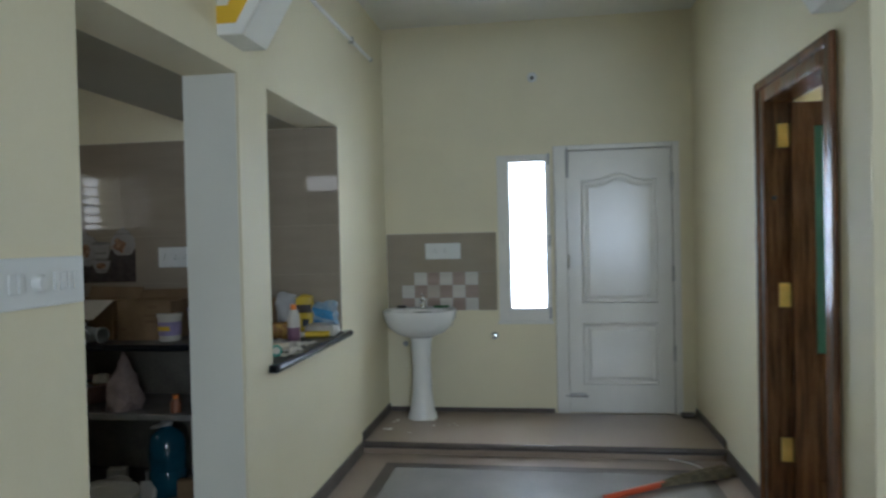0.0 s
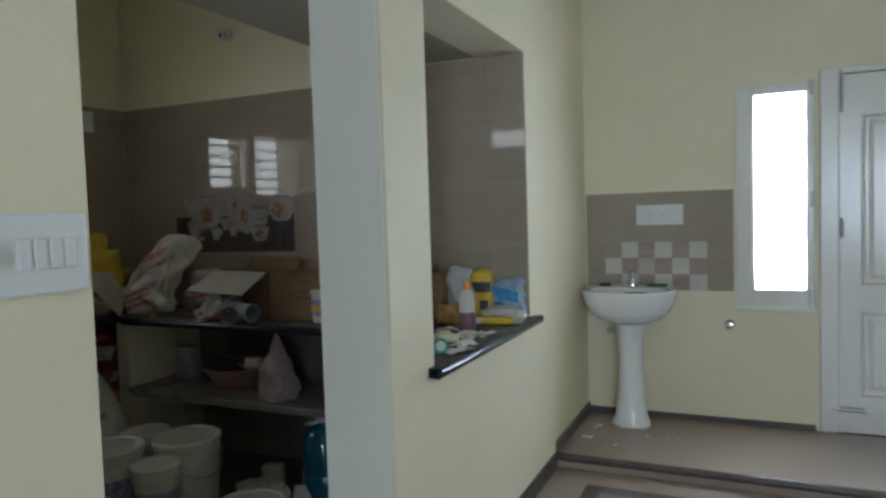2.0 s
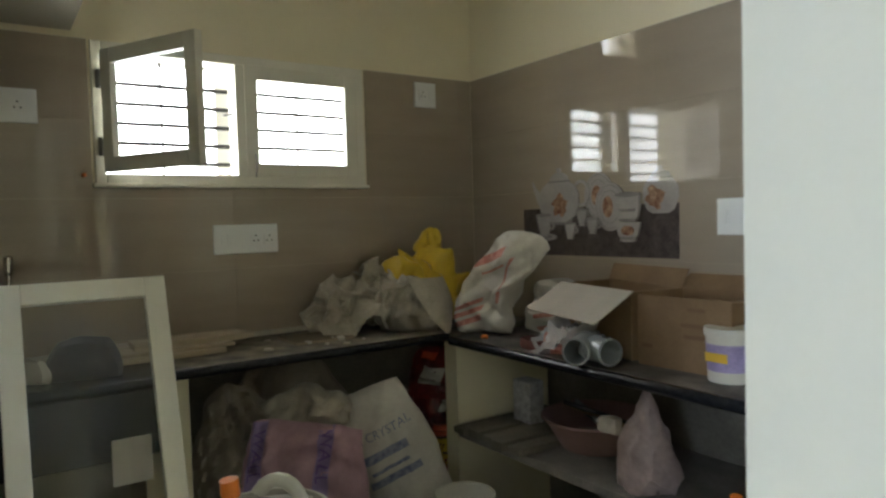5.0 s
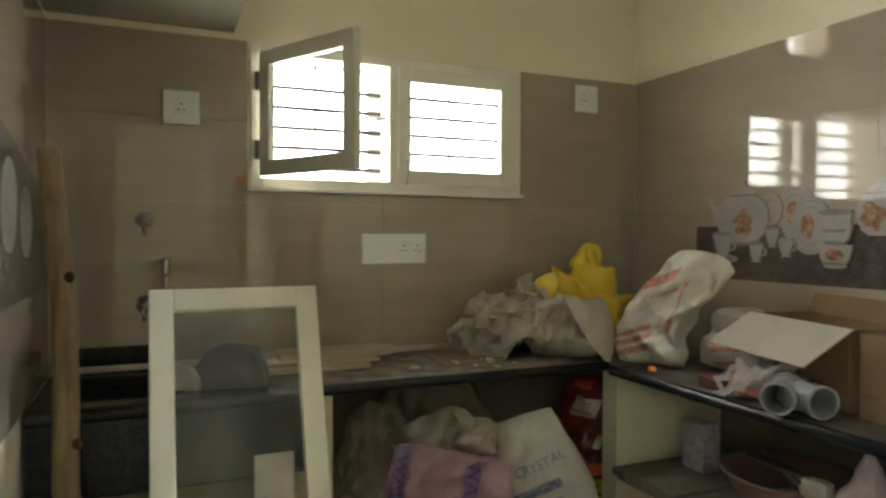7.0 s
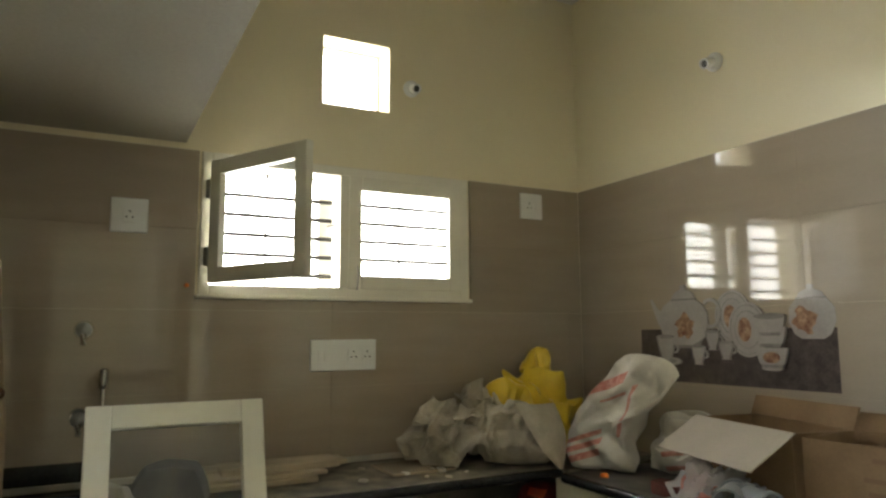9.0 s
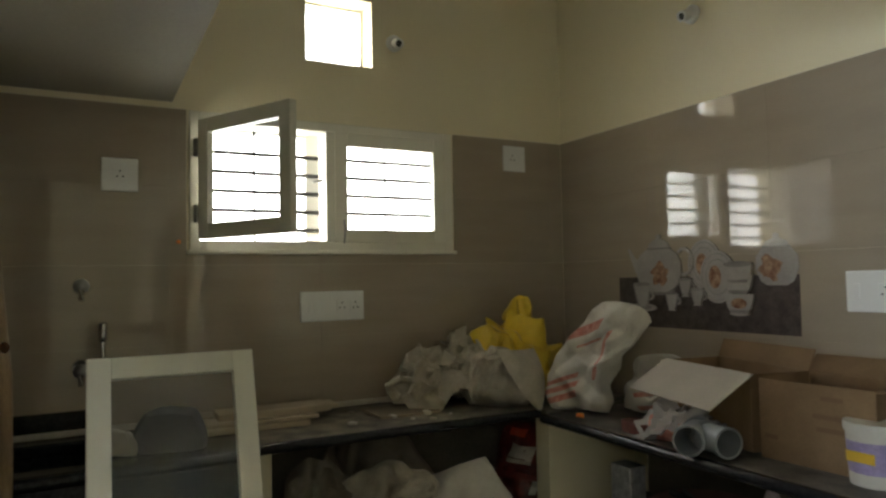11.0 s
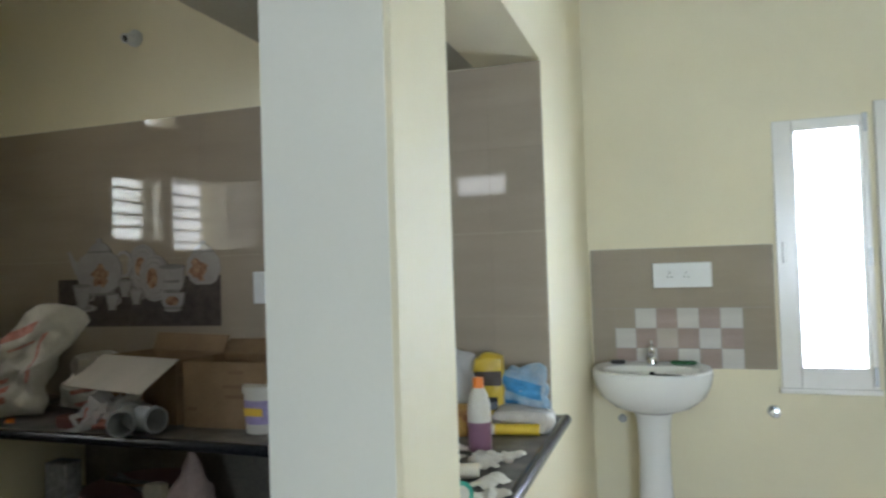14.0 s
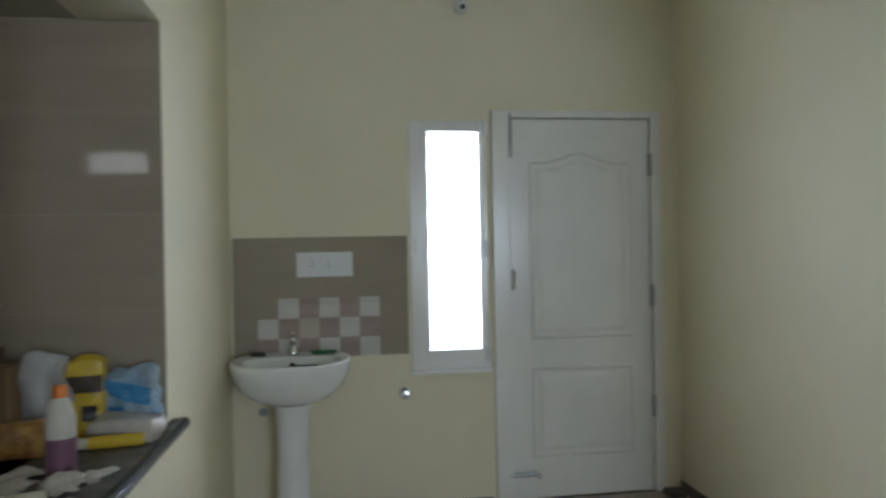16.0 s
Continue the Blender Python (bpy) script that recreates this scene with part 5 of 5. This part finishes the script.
pail("closed white pail carrying another pail", pose(-2.36, 3.255, 0.0, 0, 0, 10), 0.150, 0.293, True)
PB = 0.309
pail("open white pail with green label holding a bottle and a can", pose(-2.36, 3.255, PB, 0, 0, -40), 0.152, 0.366, False, GREENP)
pail("lidded white paint pail", pose(-2.66, 3.84, 0.0, 0, 0, 40), 0.150, 0.385, True, BLUEINK)
pail("lidded white paint pail", pose(-2.48, 4.14, 0.0, 0, 0, 80), 0.150, 0.365)
pail("lidded white paint pail behind others", pose(-2.77, 4.15, 0.0, 0, 0, 120), 0.11, 0.355)
pail("short white lidded pail", pose(-2.38, 3.86, 0.0, 0, 0, 20), 0.100, 0.34, True, PL)
pail("low white lidded pail near the doorway", pose(-1.93, 3.93, 0.0, 0, 0, 60), 0.145, 0.20)
bo = thing("spray_bottle", "milky plastic bottle with orange cap in the pail", "bottle", pose(-2.415, 3.195, PB + 0.215, 4, 0, 0))
part("body", lathe([(0, 0), (0.045, 0), (0.047, 0.12), (0.03, 0.17), (0.018, 0.19), (0, 0.19)], 20), PAIL, bo, smooth=True)
part("cap", lathe([(0.024, 0.19), (0.024, 0.235), (0, 0.235)], 16), ORANGE, bo)
cn2 = thing("jerry_can", "milky plastic can with a looped handle in the pail", "can", pose(-2.335, 3.275, PB + 0.21, 0, 0, 55))
part("body", sack(0.17, 0.11, 0.19, 30, 0.04, 0.4, cuts=8), PAIL, cn2, smooth=True)
part("grip", tube([(0.06 * math.cos(math.pi * k / 10), 0, 0.165 + 0.075 * math.sin(math.pi * k / 10)) for k in range(11)], 0.018, 12), PAIL, cn2, smooth=True)

jug = thing("water_jug", "blue translucent plastic water jug under the shelf", "water jug", pose(-1.925, 4.48, 0.0))
part("body", lathe([(0, 0), (0.095, 0), (0.104, 0.02), (0.106, 0.14), (0.102, 0.15), (0.106, 0.16), (0.106, 0.29), (0.092, 0.345), (0.06, 0.375), (0.032, 0.388), (0.030, 0.405), (0, 0.405)], 36), BLUEJUG, jug, smooth=True)
part("cap", lathe([(0.034, 0.40), (0.034, 0.422), (0, 0.425)], 20), PAIL, jug, smooth=True)
part("carry_ring", tube([(0.05 * math.cos(a) - 0.03, 0.045 * math.sin(a) - 0.02, 0.402 + 0.01 * math.cos(a)) for a in [math.pi * k / 8 for k in range(17)]], 0.006, 6), PAIL, jug, smooth=True)
rng = random.Random(12)
for k in range(12):
    x, y = rng.uniform(-2.25, -1.65), rng.uniform(3.85, 4.3)
    if abs(x + 1.92) < 0.2 and abs(y - 4.40) < 0.2 or (x + 2.44) ** 2 + (y - 4.10) ** 2 < 0.07 or (x + 2.38) ** 2 + (y - 3.86) ** 2 < 0.05 or (x + 1.93) ** 2 + (y - 3.93) ** 2 < 0.05:
        continue
    s = rng.uniform(0.06, 0.13)
    tagged(link("rubble_block", shift(B(-s / 2, s / 2, -s * 0.35, s * 0.35, 0, s * rng.uniform(0.5, 1.3), bev=0.008), pose(x, y, 0.0, 0, 0, rng.uniform(0, 180))), (PAPER, CARD, BEIGEPOLY)[k % 3]), "scrap block among the clutter on the floor", "scrap block", "floor scraps")
for x, y, s, a, m in ((-2.26, 4.50, 0.11, 20, PAPER), (-2.20, 4.36, 0.10, 60, PAPER), (-2.11, 4.30, 0.12, -25, PAPER), (-2.06, 4.55, 0.09, 35, BEIGEPOLY), (-1.75, 4.38, 0.10, 10, CARD)):
    tagged(link("rubble_block", shift(B(-s / 2, s / 2, -s * 0.3, s * 0.3, 0, s * 1.2, bev=0.006), pose(x, y, 0.0, 0, 0, a)), m), "pale scrap block standing on the kitchen floor", "scrap block", "floor scraps")
for k, (x, y, a, w) in enumerate(((-2.16, 4.22, 30, 0.13), (-2.04, 4.24, -40, 0.12), (-1.98, 4.34, 10, 0.10), (-2.24, 4.30, 75, 0.11))):
    tagged(link("paper_offcut", shift(pillow(w, 0.012, w * 1.1, 110 + k, 0.006, 10.0, n=10, rounding=0.02), pose(x, y, 0.0035, -28, 0, a)), PAPER, smooth=True), "pale paper offcut propped among the floor scraps", "paper offcut", "paper offcuts on the floor")
redc = tagged(link("red_can", lathe([(0, 0), (0.05, 0), (0.05, 0.13), (0.04, 0.14), (0, 0.14)], 20, m=pose(-1.75, 4.55, 0)), REDINK, smooth=True), "small red can on the kitchen floor", "can")

# white framed glass shutter leaning on the sink
ln = thing("loose_shutter", "loose white-framed glass window shutter leaning on the sink", "window shutter", pose(-2.37, 2.715, 0.0, 0, -18, 0))
ln.rotation_mode = "XYZ"
LW, LH = 0.405, 1.315
part("stile", B(-0.016, 0.016, 0, 0.055, 0, LH, bev=0.004), WINPAINT, ln)
part("stile", B(-0.016, 0.016, LW - 0.055, LW, 0, LH, bev=0.004), WINPAINT, ln)
part("rail", B(-0.016, 0.016, 0.055, LW - 0.055, LH - 0.055, LH, bev=0.004), WINPAINT, ln)
part("rail", B(-0.016, 0.016, 0.055, LW - 0.055, 0, 0.055, bev=0.004), WINPAINT, ln)
pg = part("pane", B(-0.003, 0.003, 0.053, LW - 0.053, 0.053, LH - 0.053), PANE, ln)
pg.visible_shadow = False

# timber prop, boards and a small bag by the sink
tp0 = thing("timber_prop", "bent round timber prop leaning in the corner", "timber prop")
part("pole", tube([(-2.96, 2.60, 0.0), (-3.02, 2.545, 0.35), (-3.07, 2.505, 0.70), (-3.10, 2.505, 0.96), (-3.12, 2.50, 1.19), (-3.14, 2.475, 1.44), (-3.17, 2.46, 1.62)], 0.036, 14, None, 0.85), BAREWOOD, tp0, smooth=True)
for z, x, y in ((0.82, -3.05, 2.535), (1.27, -3.095, 2.515)):
    part("knot", shift(lathe([(0.016, 0), (0.012, 0.006), (0, 0.007)], 12), pose(x, y, z, 90, 0, 60)), WOOD, tp0, smooth=True)
for a in ((W + 0.04, W + 0.15, 2.98, 3.62, 0.926, 0.944), (-3.55, -3.36, 3.02, 3.46, 0.9025, 0.922), (-3.56, -3.38, 3.06, 3.50, 0.9225, 0.936), (-3.55, -3.42, 3.14, 3.56, 0.9365, 0.962)):
    tagged(link("timber_board", B(*a, bev=0.003), mat("pale_sawn_board", (0.44, 0.37, 0.27), 0.8, 0.12, 5, 0.2, 70, stretch=(8, 1, 8))), "pale sawn board lying on the counter", "board", "boards on the counter")
tw, _ = bag("tool_bag", "small dark cloth bag on the sink edge", "cloth bag", pose(-3.27, 2.955, 0.901, 0, 0, 80), mat("dark_grey_cloth", (0.09, 0.085, 0.08), 0.9, 0.2, 12, 0.3), w=0.25, d=0.13, h=0.13, seed=25, crumple=0.18, power=0.5, cuts=12, pinch=0.4)
bag("cloth_heap", "pale crumpled cloth on the sink rim", "cloth", pose(-3.27, 2.80, 0.901, 0, 0, 60), BEIGEPOLY, w=0.14, d=0.10, h=0.08, seed=27, crumple=0.2, power=0.5, cuts=12, pinch=0.4)
tagged(link("paper_sheet", shift(B(-0.06, 0.06, -0.002, 0.002, 0, 0.15), pose(-3.115, 3.07, 0.56, 0, 0, 90)), PAPER), "pale paper stuck to the sink apron", "paper")

# ---- serving hatch sill and its goods ----
sill = tagged(new("hatch_sill"), "polished black granite sill of the serving hatch, dusty", "sill", kind="structure")
part("slab", B(DK - 0.10, D + 0.035, 3.80, 4.885, 0.856, 0.893, bev=0.008), DUSTY, sill, smooth=True)
part("front_edge", tube([(D + 0.038, 3.74, 0.8745), (D + 0.038, 4.935, 0.8745)], 0.0195, 12), GRANITE, sill, "polished bullnose edge", smooth=True)
part("overhang", boxes((D + 0.002, D + 0.038, 3.74, 3.7998, 0.857, 0.892), (D + 0.002, D + 0.038, 4.8852, 4.935, 0.857, 0.892), bev=0.004), GRANITE, sill)
SZ = 0.8935
bo = thing("polish_bottle", "milky bottle of violet liquid with an orange cap", "bottle", pose(-1.11, 4.42, SZ))
part("liquid_half", lathe([(0, 0), (0.034, 0), (0.035, 0.004), (0.035, 0.085)], 20), mat("violet_liquid", (0.20, 0.10, 0.15), 0.3, 0.08, 10), bo, smooth=True)
part("shoulder", lathe([(0.035, 0.085), (0.034, 0.13), (0.026, 0.165), (0.014, 0.185), (0, 0.185)], 20), PAIL, bo, smooth=True)
part("cap", lathe([(0.017, 0.183), (0.016, 0.212), (0, 0.214)], 16), ORANGE, bo, smooth=True)
yp = thing("yellow_pouch", "yellow printed pouch with dark label standing on the sill", "pouch", pose(-1.17, 4.77, SZ, 0, 0, 8))
ypb = part("body", sack(0.105, 0.07, 0.23, 33, 0.12, 0.40, cuts=14, freq=9, pinch=0.0), YELLOWPOLY, yp, smooth=True)
bpy.context.view_layer.update()
part("dark_label", onto(patch((-1.17, 4.6, SZ + 0.155), (1, 0, 0), (0, 0, 1), 0.10, 0.05, 10, 5), ypb, (0, 1, 0)), mat("dark_brown_print", (0.05, 0.03, 0.015), 0.5), ypb)
part("dark_ring", onto(patch((-1.155, 4.6, SZ + 0.07), (1, 0, 0), (0, 0, 1), 0.04, 0.045, 6, 5), ypb, (0, 1, 0)), BLACKP, ypb)
bl = thing("blue_white_bag", "blue and white crumpled plastic bag against the tiles", "plastic bag", pose(-1.05, 4.80, SZ, 0, 0, -6))
blb = part("body", sack(0.17, 0.09, 0.185, 36, 0.3, 0.6, cuts=18, freq=10, pinch=0.2), mat("pale_plastic_bag", (0.45, 0.52, 0.58), 0.35, 0.15, 22, col2=(0.20, 0.36, 0.52)), bl, smooth=True)
bpy.context.view_layer.update()
part("blue_print", onto(patch((-1.06, 4.6, SZ + 0.125), (1, 0, -0.25), (0, 0, 1), 0.15, 0.05, 12, 5), blb, (0, 1, 0)), mat("sky_blue_print", (0.06, 0.26, 0.50), 0.4, 0.2, 20), blb)
part("blue_print", onto(patch((-1.09, 4.6, SZ + 0.06), (1, 0, 0), (0, 0, 1), 0.05, 0.04, 6, 4), blb, (0, 1, 0)), mat("deep_blue_print", (0.05, 0.22, 0.45), 0.4, 0.2, 20), blb)
cl = thing("clear_bag", "clear crumpled plastic bag against the tiles", "plastic bag", pose(-1.27, 4.74, SZ))
part("body", sack(0.14, 0.10, 0.24, 38, 0.25, 0.6, cuts=12, freq=9), CLEARPOLY, cl, smooth=True)
br2 = tagged(link("brown_packet", B(-1.42, -1.32, 4.62, 4.72, SZ, SZ + 0.23, bev=0.012), CARD), "brown paper packet at the hatch", "packet")
t, _ = bag("rust_pouch", "small rust and yellow pouch lying on the sill", "pouch", pose(-1.25, 4.58, SZ, 0, 0, 30), mat("rust_pouch_print", (0.25, 0.07, 0.03), 0.5, 0.3, 25, col2=(0.5, 0.3, 0.06)), w=0.15, d=0.09, h=0.09, seed=41, crumple=0.2, cuts=10)
t, _ = bag("clear_packet", "slack whitish packet lying on the sill", "packet", pose(-1.04, 4.70, SZ, 0, 0, -10), mat("hazy_plastic", (0.50, 0.47, 0.42), 0.35, 0.12, 14), w=0.20, d=0.10, h=0.06, seed=43, crumple=0.25, cuts=10)
yt = thing("sealant_tube", "yellow tube with white cap lying on the sill", "tube", pose(-1.11, 4.60, SZ + 0.018, 0, 0, 8))
part("body", tube([(0, 0, 0), (0.14, 0, 0)], 0.018, 14), YELLOWPOLY, yt, smooth=True)
part("cap", tube([(-0.035, 0, 0), (0, 0, 0)], 0.016, 14), PAIL, yt, smooth=True)
tagged(link("paper_roll", tube([(-1.24, 4.10, SZ + 0.02), (-1.04, 4.16, SZ + 0.02)], 0.019, 16), mat("cream_roll", (0.66, 0.60, 0.47), 0.6, 0.06, 12), smooth=True), "cream paper roll lying on the sill", "paper roll")
tp = thing("tape_roll", "green and white sticky tape roll on the sill", "tape", pose(-1.03, 3.96, SZ + 0.028, 78, 0, 35))
part("tape", lathe([(0.018, -0.018), (0.028, -0.018), (0.028, 0.018), (0.018, 0.018), (0.018, -0.018)], 24), GREENP, tp, smooth=True)
part("core_label", lathe([(0.0, 0.0185), (0.018, 0.0185)], 24), PAIL, tp)
t, _ = bag("green_wrapper", "green and white wrapper on the sill", "wrapper", pose(-1.10, 3.90, SZ), GREENP, w=0.10, d=0.07, h=0.025, seed=47, crumple=0.2, cuts=8)
rng = random.Random(21)
for k, (x, y) in enumerate(((-1.17, 4.30), (-1.07, 4.33), (-1.01, 4.36), (-1.19, 4.38), (-1.06, 4.27), (-0.985, 4.02), (-1.00, 4.12))):
    tagged(link("crumpled_paper", shift(heap(rng.uniform(0.07, 0.13), rng.uniform(0.05, 0.09), rng.uniform(0.008, 0.022), 50 + k, 0.006, 16.0, 16), pose(x, y, SZ, 0, 0, rng.uniform(0, 180))), PAPER), "crumpled scrap of white paper on the sill", "paper scrap", "paper scraps on the sill")

rng = random.Random(31)
for k in range(16):
    x, y = (rng.uniform(-1.2, -0.99), rng.uniform(3.85, 4.4)) if k < 8 else (rng.uniform(-3.5, -3.2), rng.uniform(3.5, 4.0))
    s = rng.uniform(0.008, 0.022)
    tagged(link("mortar_crumb", shift(sack(s * 2, s * 1.3, s * 0.6, 70 + k, 0.3, cuts=2), pose(x, y, 0.8935 if k < 8 else 0.9025, 0, 0, rng.uniform(0, 180))), (PAPER, BEIGEPOLY)[k % 2]), "small pale mortar crumb on the granite", "debris", "mortar crumbs")
tagged(link("tile_offcut", B(-3.52, -3.30, 3.72, 3.98, 0.9025, 0.912, bev=0.002), TILE), "flat taupe tile offcut on the dusty counter", "tile offcut")

# ---- wall tiles of the kitchen, piece by piece ----


def tiles(wall, axis, plane, a0, a1, z0, z1, holes=(), tw=0.60, thh=0.305):
    """Tiles 8 mm proud, along the wall from a0 to a1; skips and trims round holes."""
    n = 0
    za = z1
    while za > z0 + 0.01:
        zb = max(z0, za - thh)
        a = a0
        while a < a1 - 0.005:
            b = min(a1, a + tw)
            cuts = [(a, b, zb, za)]
            for h in holes:
                nxt = []
                for p, q, r, s in cuts:
                    if q <= h[0] or p >= h[1] or s <= h[2] or r >= h[3]:
                        nxt.append((p, q, r, s))
                        continue
                    if p < h[0]:
                        nxt.append((p, h[0], r, s))
                    if q > h[1]:
                        nxt.append((h[1], q, r, s))
                    if r < h[2]:
                        nxt.append((max(p, h[0]), min(q, h[1]), r, h[2]))
                    if s > h[3]:
                        nxt.append((max(p, h[0]), min(q, h[1]), h[3], s))
                cuts = nxt
            for p, q, r, s in cuts:
                if q - p < 0.012 or s - r < 0.012:
                    continue
                g = 0.0003
                if axis == "x":
                    bm = B(min(plane[0], plane[1]), max(plane[0], plane[1]), p + g, q - g, r + g, s - g)
                else:
                    bm = B(p + g, q - g, min(plane[0], plane[1]), max(plane[0], plane[1]), r + g, s - g)
                part("tile", bm, TILE, wall)
                n += 1
            a = b
        za = zb


tiles(bpy.data.objects["wall_kitchen_north"], "y", (N - 0.0075, N), W + 0.008, -1.775, 0.90, 2.12)
tiles(bpy.data.objects["wall_kitchen_north"], "y", (N - 0.0075, N), -1.7745, DK + 0.243, 0.90, 2.163)
tiles(bpy.data.objects["wall_kitchen_west"], "x", (W, W + 0.0075), S + 0.008, N - 0.008, 0.905, 2.12, holes=((3.06, 4.25, 1.555, 2.13),))
tiles(bpy.data.objects["wall_kitchen_south"], "y", (S, S + 0.0075), W + 0.008, DK, 0.90, 2.12, holes=((-2.13, -1.70, 1.965, 2.125),))
